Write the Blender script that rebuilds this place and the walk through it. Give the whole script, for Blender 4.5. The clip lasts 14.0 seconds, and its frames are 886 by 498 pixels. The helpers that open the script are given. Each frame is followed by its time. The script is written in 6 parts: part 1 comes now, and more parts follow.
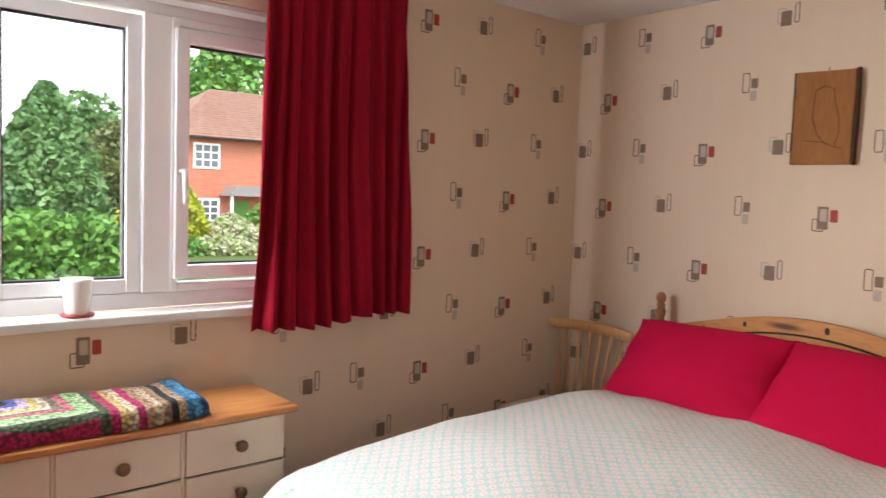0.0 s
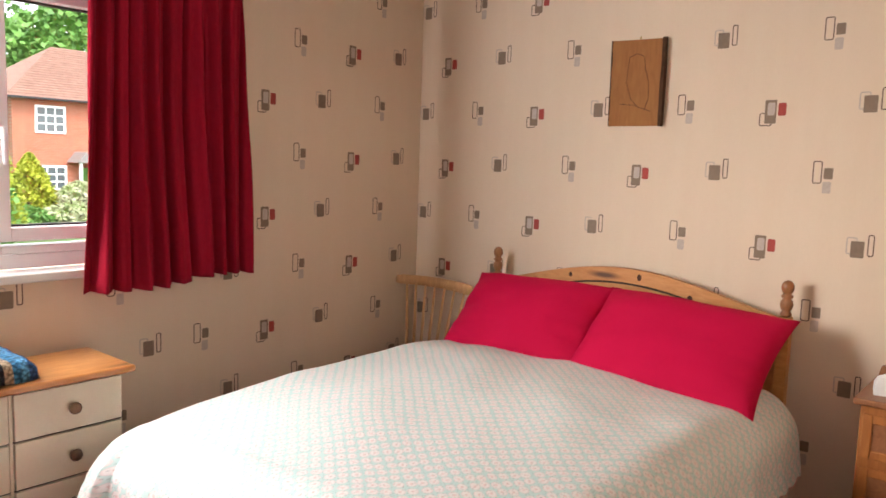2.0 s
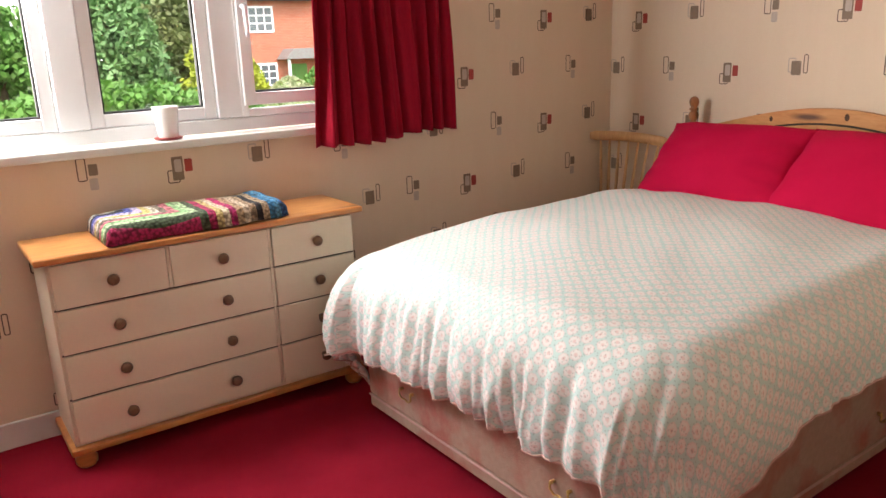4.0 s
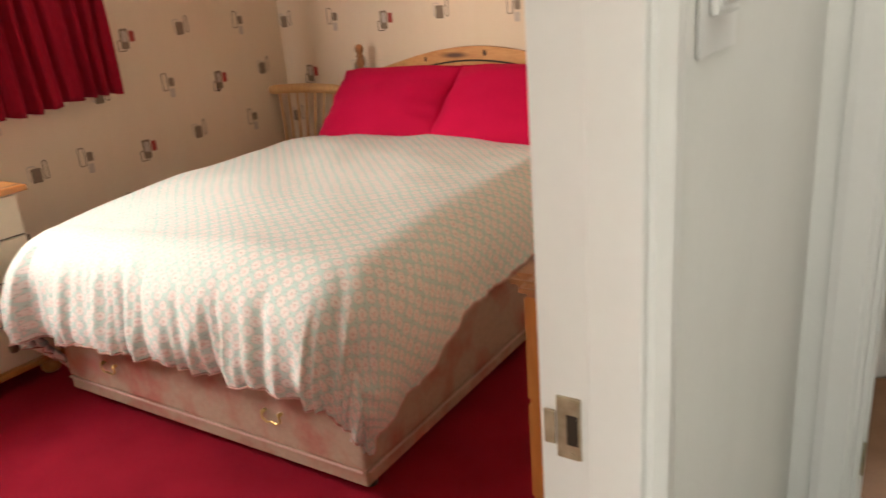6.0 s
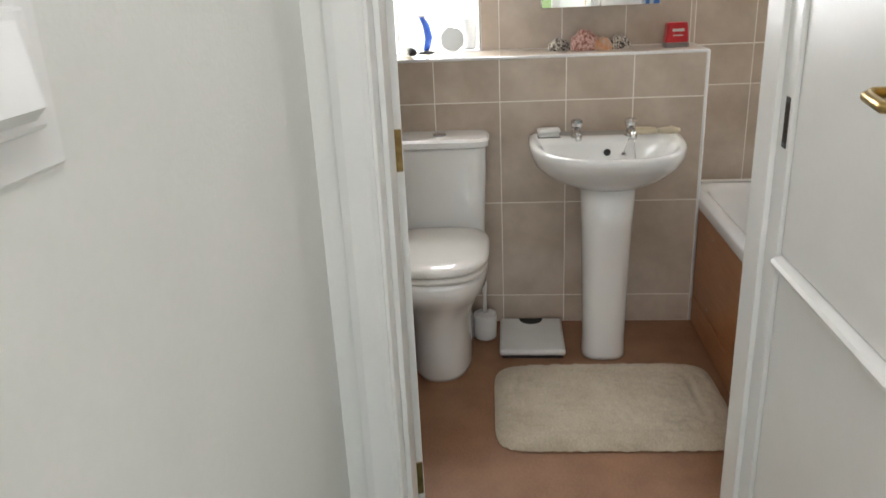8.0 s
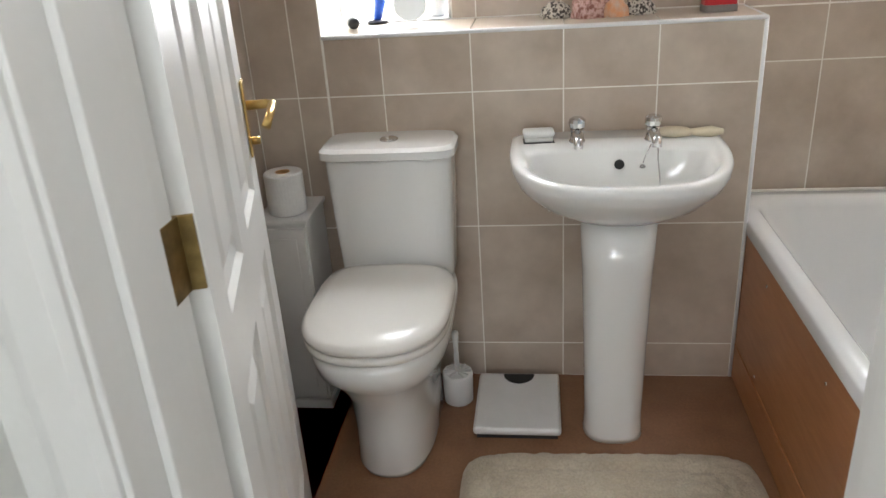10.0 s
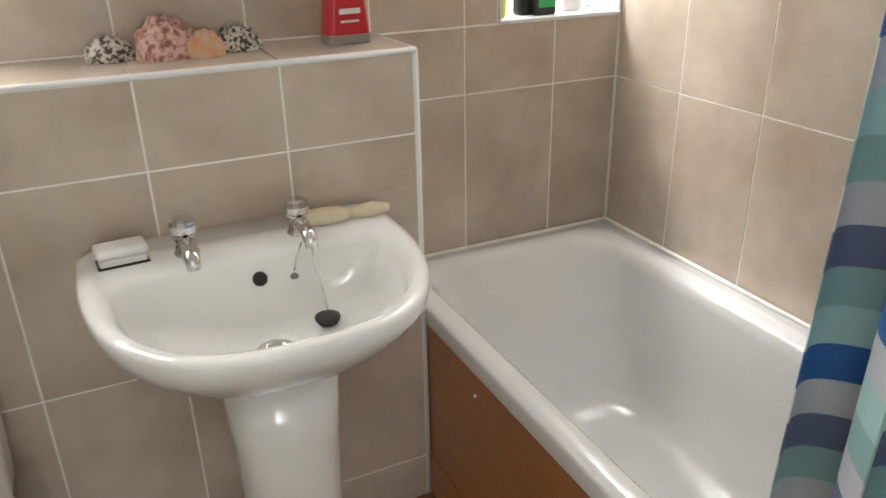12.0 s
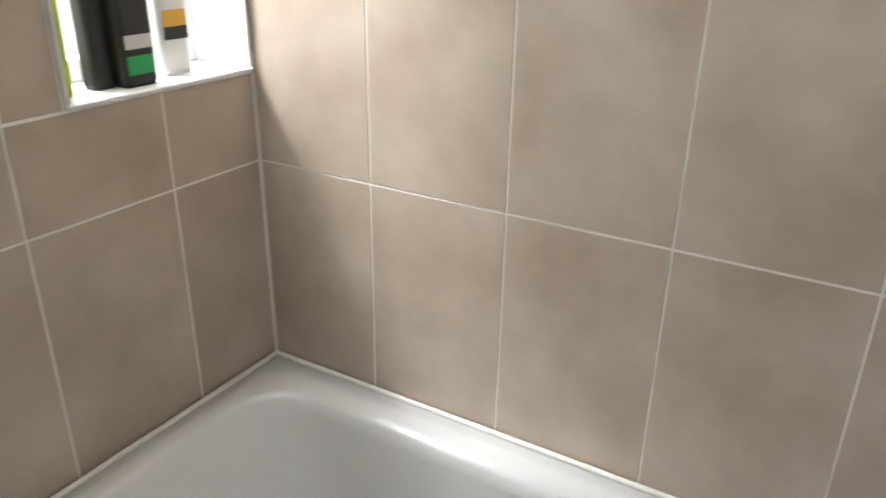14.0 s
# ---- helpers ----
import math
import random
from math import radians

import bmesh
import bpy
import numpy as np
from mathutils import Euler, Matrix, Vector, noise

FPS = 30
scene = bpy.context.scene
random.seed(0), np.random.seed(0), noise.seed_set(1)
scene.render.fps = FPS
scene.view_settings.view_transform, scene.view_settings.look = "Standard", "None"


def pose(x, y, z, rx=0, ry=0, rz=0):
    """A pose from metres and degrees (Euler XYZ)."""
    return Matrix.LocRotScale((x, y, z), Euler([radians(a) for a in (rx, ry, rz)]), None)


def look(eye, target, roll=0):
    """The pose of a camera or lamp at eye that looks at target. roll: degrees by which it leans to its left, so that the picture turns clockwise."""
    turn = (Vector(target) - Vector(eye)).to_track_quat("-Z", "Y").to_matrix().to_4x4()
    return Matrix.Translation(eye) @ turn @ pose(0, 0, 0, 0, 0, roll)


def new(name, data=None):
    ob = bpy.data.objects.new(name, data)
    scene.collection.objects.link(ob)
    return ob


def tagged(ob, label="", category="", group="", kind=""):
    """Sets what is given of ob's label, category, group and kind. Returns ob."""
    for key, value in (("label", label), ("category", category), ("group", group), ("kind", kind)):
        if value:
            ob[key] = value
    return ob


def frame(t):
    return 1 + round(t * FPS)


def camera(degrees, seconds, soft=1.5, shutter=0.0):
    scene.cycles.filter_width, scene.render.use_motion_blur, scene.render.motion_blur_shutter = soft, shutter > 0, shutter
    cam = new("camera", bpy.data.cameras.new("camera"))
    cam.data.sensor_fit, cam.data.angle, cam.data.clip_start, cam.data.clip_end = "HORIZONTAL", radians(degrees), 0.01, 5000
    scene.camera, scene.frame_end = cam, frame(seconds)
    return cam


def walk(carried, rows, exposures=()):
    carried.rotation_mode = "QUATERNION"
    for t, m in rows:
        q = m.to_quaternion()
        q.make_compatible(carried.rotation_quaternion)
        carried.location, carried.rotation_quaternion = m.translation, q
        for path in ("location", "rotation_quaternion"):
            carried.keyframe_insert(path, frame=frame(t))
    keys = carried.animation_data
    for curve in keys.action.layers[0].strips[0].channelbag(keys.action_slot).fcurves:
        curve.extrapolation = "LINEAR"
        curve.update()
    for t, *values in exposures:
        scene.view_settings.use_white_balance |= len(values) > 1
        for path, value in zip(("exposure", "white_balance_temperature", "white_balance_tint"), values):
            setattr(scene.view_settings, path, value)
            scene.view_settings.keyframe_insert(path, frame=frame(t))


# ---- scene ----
cam = camera(60.8, 14.0, soft=1.5, shutter=0.25)
PATH = [
    (0, (0.52, 0.901, 1.514), (1.808, 2.424, 1.368), 2.1),
    (0.5, (0.547, 0.854, 1.515), (1.995, 2.226, 1.369), 2.3),
    (1, (0.551, 0.774, 1.519), (2.077, 2.06, 1.387), 2.0),
    (1.5, (0.561, 0.744, 1.522), (2.132, 1.972, 1.369), 2.1),
    (2, (0.532, 0.731, 1.49), (2.056, 2.007, 1.268), 1.9),
    (2.5, (0.495, 0.684, 1.456), (1.847, 2.125, 1.144), 1.3),
    (2.7, (0.465, 0.658, 1.44), (1.712, 2.18, 1.082), 1.3),
    (4.8, (0.338, 0.498, 1.365), (1.471, 2.039, 0.78), -2.8),
    (5, (0.334, 0.479, 1.364), (1.551, 1.954, 0.778), -3.1),
    (5.5, (0.321, 0.424, 1.357), (1.701, 1.74, 0.754), -4.0),
    (6, (0.314, 0.352, 1.337), (1.895, 1.389, 0.686), -4.7),
    (6.5, (0.291, 0.291, 1.329), (2.025, 0.987, 0.616), -4.3),
    (7, (0.296, 0.226, 1.345), (2.11, 0.591, 0.586), -4.1),
    (7.5, (0.355, 0.2, 1.352), (2.205, 0.372, 0.611), -3.7),
    (8, (0.521, 0.152, 1.395), (2.391, 0.333, 0.709), -2.7),
    (8.2, (0.611, 0.121, 1.374), (2.488, 0.335, 0.718), -2.3),
    (10.3, (1.48, 0.0, 1.371), (3.279, 0.248, 0.535), -3.6),
    (10.5, (1.576, 0.033, 1.383), (3.366, 0.261, 0.521), -3.2),
    (11, (1.771, 0.072, 1.33), (3.606, -0.046, 0.545), -2.8),
    (11.5, (1.946, 0.06, 1.343), (3.697, -0.497, 0.553), -2.5),
    (12, (2.07, 0.012, 1.327), (3.724, -0.765, 0.512), -1.2),
    (12.5, (2.232, -0.074, 1.342), (3.832, -0.964, 0.538), -0.9),
    (13, (2.375, -0.138, 1.328), (3.873, -1.192, 0.524), -0.5),
    (13.5, (2.594, -0.185, 1.347), (3.837, -1.528, 0.54), -0.6),
    (14, (2.729, -0.295, 1.334), (3.655, -1.872, 0.525), 0.9),
]
walk(cam, [(t, look(eye, target, roll)) for t, eye, target, roll in PATH], [(0.0, 1.85, 6300, 10), (1.0, 2.0, 6400, 10), (2.0, 2.15, 6450, 10), (2.6, 2.1, 6600, 10), (5.3, 2.0, 6650, 10), (6.0, 2.0, 7400, 10), (6.4, 2.1, 7300, 10), (7.0, 2.1, 7100, 10), (7.6, 2.22, 6700, 10), (8.2, 2.2, 6500, 10), (10.4, 2.4, 6350, 10), (12.0, 2.3, 6800, 10), (13.0, 2.1, 6900, 10), (14.0, 2.1, 6500, 10)])

# ---- world and light ----
world = bpy.data.worlds.new("world")
scene.world = world
world.use_nodes = True
wn = world.node_tree.nodes
wl = world.node_tree.links
sky = wn.new("ShaderNodeTexSky")
sky.sky_type = "NISHITA"
sky.sun_disc = False
sky.sun_elevation = radians(48)
sky.sun_rotation = radians(200)
soft_sky = wn.new("ShaderNodeHueSaturation")
soft_sky.inputs["Saturation"].default_value = 0.3
wl.new(sky.outputs[0], soft_sky.inputs["Color"])
wl.new(soft_sky.outputs[0], wn["Background"].inputs[0])
wn["Background"].inputs[1].default_value = 0.15


def lamp_area(name, m, w, h, power, colour=(1, 1, 1)):
    d = bpy.data.lights.new(name, "AREA")
    d.shape, d.size, d.size_y, d.energy, d.color = "RECTANGLE", w, h, power, colour
    ob = new(name, d)
    ob.matrix_world = m
    return ob


sun_data = bpy.data.lights.new("sun", "SUN")
sun_data.energy, sun_data.angle, sun_data.color = 1.2, radians(20), (1.0, 0.95, 0.88)
new("sun", sun_data).matrix_world = look((0, 0, 10), (2.5, 6, 0))
# lamps added in or outside the bedroom and bathroom windows, standing in for skylight
lamp_area("daylight_bedroom", look((0.95, 4.05, 2.62), (1.35, 2.1, 0.5)), 2.3, 0.8, 38, (0.97, 0.98, 1.0))
lamp_area("daylight_bedroom_low", look((-1.6, 5.7, 2.3), (2.6, 2.1, 1.0)), 3.0, 2.4, 215, (1.0, 0.965, 0.915))
lamp_area("daylight_bedroom_west", look((0.33, 3.60, 1.74), (2.3, 1.4, 1.45)), 0.40, 0.70, 11, (0.98, 0.98, 1.0))
lamp_area("daylight_bath_high", look((4.9, -0.52, 3.5), (3.3, -1.22, 0.6)), 0.45, 0.45, 48, (0.94, 0.97, 1.0))
lamp_area("daylight_bath_ledge", look((3.86, 0.43, 1.55), (2.0, 0.3, 0.7)), 0.30, 0.85, 4.3, (0.94, 0.97, 1.0))
lamp_area("daylight_bath_corner", look((3.86, -1.06, 1.62), (2.2, -0.9, 0.5)), 0.30, 0.85, 3.2, (0.94, 0.97, 1.0))
# fill lamp added at the unseen west end to brighten the landing
lamp_area("fill_landing_west", look((-1.0, 0.30, 1.5), (1.2, -0.30, 1.0)), 0.35, 1.1, 2.7, (0.95, 0.97, 1.0))
# added fill lamp below the closed landing ceiling, to light both side walls
lamp_area("fill_landing_top", look((1.25, 0.08, 2.385), (1.25, 0.081, 0.0)), 0.45, 0.40, 1.4, (0.95, 0.97, 1.0))


# ---- materials ----
def mat(name, colour, rough=0.6, metal=0.0, second=None, scale=8.0, bump=0.0, bump_scale=60.0, detail=6.0,
        stretch=(1, 1, 1), fine=None, fine_scale=90.0, coat=0.0, sheen=0.0, contrast=(0.35, 0.65), random_hue=0.0):
    """A surface with two scales of variation and fine relief."""
    m = bpy.data.materials.new(name)
    m.use_nodes = True
    n, l = m.node_tree.nodes, m.node_tree.links
    b = n["Principled BSDF"]
    b.inputs["Roughness"].default_value = rough
    b.inputs["Metallic"].default_value = metal
    b.inputs["Coat Weight"].default_value = coat
    b.inputs["Sheen Weight"].default_value = sheen
    b.inputs["Specular IOR Level"].default_value = 0.15 if rough > 0.78 else 0.5
    co = n.new("ShaderNodeTexCoord")
    mp = n.new("ShaderNodeMapping")
    mp.inputs["Scale"].default_value = stretch
    l.new(co.outputs["Object"], mp.inputs["Vector"])
    big = n.new("ShaderNodeTexNoise")
    big.inputs["Scale"].default_value = scale
    big.inputs["Detail"].default_value = detail
    l.new(mp.outputs[0], big.inputs["Vector"])
    if random_hue:
        info = n.new("ShaderNodeObjectInfo")
        mul = n.new("ShaderNodeMath")
        mul.operation = "MULTIPLY"
        mul.inputs[1].default_value = 50.0
        l.new(info.outputs["Random"], mul.inputs[0])
        big.noise_dimensions = "4D"
        l.new(mul.outputs[0], big.inputs["W"])
    ramp = n.new("ShaderNodeValToRGB")
    ramp.color_ramp.elements[0].position, ramp.color_ramp.elements[1].position = contrast
    ramp.color_ramp.elements[0].color = (*colour, 1)
    ramp.color_ramp.elements[1].color = (*(second or tuple(c * 0.9 for c in colour)), 1)
    l.new(big.outputs["Fac"], ramp.inputs[0])
    out = ramp.outputs[0]
    small = n.new("ShaderNodeTexNoise")
    small.inputs["Scale"].default_value = fine_scale
    small.inputs["Detail"].default_value = 3.0
    l.new(mp.outputs[0], small.inputs["Vector"])
    mix = n.new("ShaderNodeMix")
    mix.data_type, mix.blend_type = "RGBA", "MULTIPLY"
    mix.inputs["Factor"].default_value = fine if fine is not None else 0.12
    l.new(out, mix.inputs["A"])
    l.new(small.outputs["Fac"], mix.inputs["B"])
    out = mix.outputs["Result"]
    l.new(out, b.inputs["Base Color"])
    if bump:
        bn = n.new("ShaderNodeTexNoise")
        bn.inputs["Scale"].default_value = bump_scale
        bn.inputs["Detail"].default_value = 4.0
        l.new(mp.outputs[0], bn.inputs["Vector"])
        bp = n.new("ShaderNodeBump")
        bp.inputs["Strength"].default_value = bump
        bp.inputs["Distance"].default_value = 0.004
        l.new(bn.outputs["Fac"], bp.inputs["Height"])
        l.new(bp.outputs[0], b.inputs["Normal"])
    return m


M_PAPER = mat("wallpaper_cream", (0.755, 0.612, 0.468), 0.8, second=(0.745, 0.598, 0.452), scale=3, stretch=(5, 5, 0.6), bump=0.12, bump_scale=220, fine=0.06)
M_CEIL = mat("ceiling_white", (0.8, 0.78, 0.75), 0.9, scale=2, bump=0.1, bump_scale=120, fine=0.05)
M_CARPET = mat("carpet_crimson", (0.47, 0.012, 0.038), 0.95, second=(0.36, 0.008, 0.028), scale=3.5, bump=0.9, bump_scale=420, fine=0.5, fine_scale=380, sheen=0.0)
M_GREEN = mat("carpet_green", (0.22, 0.34, 0.27), 0.95, second=(0.28, 0.36, 0.30), scale=14, bump=0.9, bump_scale=380, fine=0.5, fine_scale=300)
M_LINO = mat("vinyl_brown", (0.36, 0.185, 0.095), 0.55, second=(0.29, 0.14, 0.07), scale=9, bump=0.25, bump_scale=160, fine=0.35, fine_scale=120)
M_GLOSS = mat("white_gloss_paint", (0.78, 0.77, 0.745), 0.32, second=(0.74, 0.73, 0.70), scale=4, bump=0.06, bump_scale=70, fine=0.04)
M_EMUL = mat("white_emulsion", (0.76, 0.755, 0.72), 0.8, second=(0.72, 0.715, 0.68), scale=3, bump=0.15, bump_scale=150, fine=0.05)
M_UPVC = mat("white_upvc", (0.82, 0.82, 0.82), 0.45, second=(0.79, 0.79, 0.79), scale=5, fine=0.03)
M_CREAM = mat("cream_paint", (0.82, 0.73, 0.57), 0.5, second=(0.79, 0.69, 0.53), scale=5, bump=0.08, bump_scale=80, fine=0.06)
# near-black colour that stands for the shade in gaps, grooves and holes
M_RECESS_SHADE = mat("recess_shade", (0.05, 0.035, 0.025), 0.9)


def wood(name, light, dark, rough=0.35, along=(3, 3, 0.6), knots=True):
    m = bpy.data.materials.new(name)
    m.use_nodes = True
    n, l = m.node_tree.nodes, m.node_tree.links
    b = n["Principled BSDF"]
    b.inputs["Roughness"].default_value = rough
    b.inputs["Coat Weight"].default_value = 0.2 if rough < 0.5 else 0.0
    b.inputs["Coat Roughness"].default_value = 0.25
    co = n.new("ShaderNodeTexCoord")
    mp = n.new("ShaderNodeMapping")
    mp.inputs["Scale"].default_value = along
    l.new(co.outputs["Object"], mp.inputs["Vector"])
    warp = n.new("ShaderNodeTexNoise")
    warp.inputs["Scale"].default_value = 2.2
    warp.inputs["Detail"].default_value = 4
    l.new(mp.outputs[0], warp.inputs["Vector"])
    grain = n.new("ShaderNodeTexNoise")
    grain.inputs["Scale"].default_value = 16
    grain.inputs["Detail"].default_value = 7
    grain.inputs["Distortion"].default_value = 0.7
    l.new(mp.outputs[0], grain.inputs["Vector"])
    mx = n.new("ShaderNodeMix")
    mx.data_type = "FLOAT"
    mx.inputs["Factor"].default_value = 0.6
    l.new(warp.outputs["Fac"], mx.inputs["A"])
    l.new(grain.outputs["Fac"], mx.inputs["B"])
    ramp = n.new("ShaderNodeValToRGB")
    ramp.color_ramp.elements[0].position, ramp.color_ramp.elements[1].position = 0.36, 0.64
    ramp.color_ramp.elements[0].color, ramp.color_ramp.elements[1].color = (*dark, 1), (*light, 1)
    l.new(mx.outputs["Result"], ramp.inputs[0])
    out = ramp.outputs[0]
    if knots:
        vo = n.new("ShaderNodeTexVoronoi")
        vo.inputs["Scale"].default_value = 1.9
        l.new(mp.outputs[0], vo.inputs["Vector"])
        kr = n.new("ShaderNodeValToRGB")
        kr.color_ramp.elements[0].position, kr.color_ramp.elements[1].position = 0.06, 0.16
        l.new(vo.outputs["Distance"], kr.inputs[0])
        km = n.new("ShaderNodeMix")
        km.data_type = "RGBA"
        km.inputs["A"].default_value = (dark[0] * 0.22, dark[1] * 0.18, dark[2] * 0.15, 1)
        l.new(kr.outputs[0], km.inputs["Factor"])
        l.new(out, km.inputs["B"])
        out = km.outputs["Result"]
    l.new(out, b.inputs["Base Color"])
    bp = n.new("ShaderNodeBump")
    bp.inputs["Strength"].default_value = 0.12
    bp.inputs["Distance"].default_value = 0.002
    l.new(grain.outputs["Fac"], bp.inputs["Height"])
    l.new(bp.outputs[0], b.inputs["Normal"])
    return m


M_PINE = wood("pine_headboard", (0.60, 0.285, 0.09), (0.46, 0.18, 0.045), 0.55, (5, 0.9, 4.5))
M_PINETOP = wood("orange_pine", (0.60, 0.27, 0.085), (0.44, 0.165, 0.045), 0.3, (0.7, 4, 4))
M_OAK = wood("brown_oak", (0.32, 0.135, 0.055), (0.23, 0.085, 0.032), 0.42, (0.8, 4, 4), False)
M_PINESIDE = wood("pine_side", (0.42, 0.15, 0.030), (0.31, 0.10, 0.018), 0.65, (4, 4, 0.6))
M_CHAIR = wood("pale_beech", (0.66, 0.39, 0.18), (0.54, 0.29, 0.12), 0.6, (4, 4, 0.7), False)
M_KNOB = wood("brown_knob", (0.20, 0.11, 0.055), (0.13, 0.065, 0.03), 0.4, (6, 6, 6), False)
M_POST = wood("turned_pine", (0.36, 0.15, 0.055), (0.25, 0.09, 0.03), 0.35, (5, 5, 1.5), False)
M_RED = mat("curtain_red", (0.36, 0.006, 0.026), 0.85, second=(0.30, 0.004, 0.02), scale=6, bump=0.35, bump_scale=500, fine=0.35, fine_scale=300, stretch=(1, 1, 0.15), sheen=0.0)
M_PILLOW = mat("pillow_crimson", (0.56, 0.004, 0.055), 0.85, second=(0.52, 0.003, 0.048), scale=5, bump=0.25, bump_scale=600, fine=0.12, fine_scale=400, sheen=0.0)
M_BRASS = mat("brass", (0.62, 0.45, 0.18), 0.28, 1.0, scale=30, second=(0.5, 0.34, 0.12))
M_OLDBRASS = mat("aged_brass", (0.36, 0.25, 0.10), 0.42, 1.0, scale=40, second=(0.22, 0.15, 0.06))
M_STEEL = mat("worn_steel", (0.55, 0.46, 0.33), 0.5, 0.7, scale=60, second=(0.38, 0.30, 0.2))
M_CHROME = mat("chrome", (0.66, 0.66, 0.67), 0.07, 1.0, scale=30, second=(0.68, 0.68, 0.68), fine=0.05)
M_PORC = mat("white_porcelain", (0.83, 0.825, 0.80), 0.12, scale=3, second=(0.80, 0.795, 0.77), fine=0.02, coat=0.5)
M_SEAT = mat("seat_plastic", (0.80, 0.77, 0.72), 0.2, scale=3, second=(0.78, 0.75, 0.70), fine=0.02)
M_ACRYL = mat("bath_acrylic", (0.80, 0.795, 0.785), 0.16, scale=2, second=(0.77, 0.765, 0.755), fine=0.02, coat=0.4)
M_TILE = mat("beige_tile", (0.64, 0.54, 0.445), 0.3, second=(0.48, 0.385, 0.30), scale=5.5, bump=0.1, bump_scale=9, fine=0.16, fine_scale=22, contrast=(0.36, 0.66), random_hue=1.0)
M_GROUT = mat("pale_grout", (0.92, 0.89, 0.83), 0.8, scale=20, fine=0.02)
M_PANEL = wood("bath_panel_wood", (0.48, 0.215, 0.09), (0.40, 0.165, 0.062), 0.4, (0.6, 4, 4), False)
M_MAT = mat("cream_pile", (0.72, 0.63, 0.49), 0.95, second=(0.62, 0.53, 0.40), scale=9, bump=1.0, bump_scale=180, fine=0.4, fine_scale=140, sheen=0.2)
M_PLASTIC = mat("white_plastic", (0.78, 0.77, 0.75), 0.35, scale=6, fine=0.03)
M_BLACK = mat("black_plastic", (0.018, 0.018, 0.02), 0.35, scale=6)
M_RUBBER = mat("dark_rubber", (0.03, 0.028, 0.026), 0.7, scale=20)
M_REDPOT = mat("red_plastic", (0.55, 0.01, 0.02), 0.3, scale=6)
M_GREYPL = mat("grey_plastic", (0.25, 0.23, 0.22), 0.4, scale=6)
M_BLUE = mat("blue_plastic", (0.02, 0.10, 0.55), 0.3, scale=6)
M_LIME = mat("lime_plastic", (0.50, 0.62, 0.06), 0.3, scale=6)
M_GREENLABEL = mat("green_label", (0.02, 0.42, 0.12), 0.4, scale=6)
M_PALE = mat("pale_label", (0.75, 0.75, 0.72), 0.5, scale=6)
M_AMBER = mat("amber_label", (0.75, 0.42, 0.05), 0.4, scale=6)
M_SHELLA = mat("speckled_shell", (0.62, 0.56, 0.48), 0.4, second=(0.05, 0.035, 0.028), scale=130, contrast=(0.47, 0.55), bump=0.3)
M_SHELLB = mat("pink_shell", (0.66, 0.42, 0.37), 0.4, second=(0.28, 0.10, 0.07), scale=95, contrast=(0.42, 0.6), bump=0.4)
M_SHELLC = mat("orange_shell", (0.72, 0.33, 0.15), 0.4, second=(0.60, 0.45, 0.35), scale=40, bump=0.3)
M_SOAP = mat("cream_soap", (0.74, 0.64, 0.46), 0.5, scale=8)
M_PAPERROLL = mat("tissue", (0.82, 0.81, 0.79), 0.9, scale=8, bump=0.3, bump_scale=200)
M_LINEN = mat("cream_cushion", (0.62, 0.53, 0.44), 0.9, second=(0.54, 0.45, 0.36), scale=8, bump=0.5, bump_scale=220)
M_DOILY = mat("white_lace", (0.78, 0.74, 0.68), 0.9, scale=30, bump=0.6, bump_scale=200)
M_CARVED = wood("carved_board", (0.35, 0.15, 0.045), (0.28, 0.11, 0.032), 0.85, (4, 4, 0.8), False)
M_BARK = mat("dark_bark", (0.06, 0.03, 0.018), 0.9, second=(0.10, 0.05, 0.03), scale=30, bump=0.8)
M_LCD = mat("lcd_grey", (0.10, 0.11, 0.10), 0.25, scale=6)
M_M_DARK = mat("motif_dark", (0.10, 0.045, 0.035), 0.7)
M_M_TAUPE = mat("motif_taupe", (0.25, 0.175, 0.12), 0.7, scale=60)
M_M_RED = mat("motif_red", (0.42, 0.055, 0.04), 0.7, scale=60)
M_M_PALE = mat("motif_pale", (0.56, 0.46, 0.39), 0.7, scale=60)
M_LEAFA = mat("leaf_conifer", (0.16, 0.30, 0.09), 0.6, second=(0.10, 0.22, 0.07), scale=1.2, fine=0.4, fine_scale=9)
M_LEAFB = mat("leaf_hedge", (0.17, 0.36, 0.06), 0.6, second=(0.10, 0.25, 0.04), scale=1.0, fine=0.4, fine_scale=9)
M_LEAFC = mat("leaf_golden", (0.46, 0.50, 0.03), 0.6, second=(0.32, 0.38, 0.03), scale=1.5, fine=0.4, fine_scale=9)
M_LEAFD = mat("leaf_olive", (0.17, 0.20, 0.055), 0.6, second=(0.11, 0.15, 0.045), scale=1.0, fine=0.4, fine_scale=9)
M_BLOSSOM = mat("pale_flowers", (0.50, 0.50, 0.34), 0.7, second=(0.25, 0.34, 0.10), scale=3)
M_TRUNK = mat("trunk", (0.10, 0.07, 0.045), 0.9, scale=8, bump=0.8)
M_GRASS = mat("grass", (0.10, 0.17, 0.04), 0.9, second=(0.14, 0.20, 0.06), scale=0.6, fine=0.5, fine_scale=40)
M_ROOF = mat("roof_tiles", (0.40, 0.24, 0.185), 0.85, second=(0.32, 0.19, 0.145), scale=3, fine=0.4, fine_scale=20)
M_WINGLASS = mat("far_window_glass", (0.10, 0.12, 0.13), 0.1, scale=2)


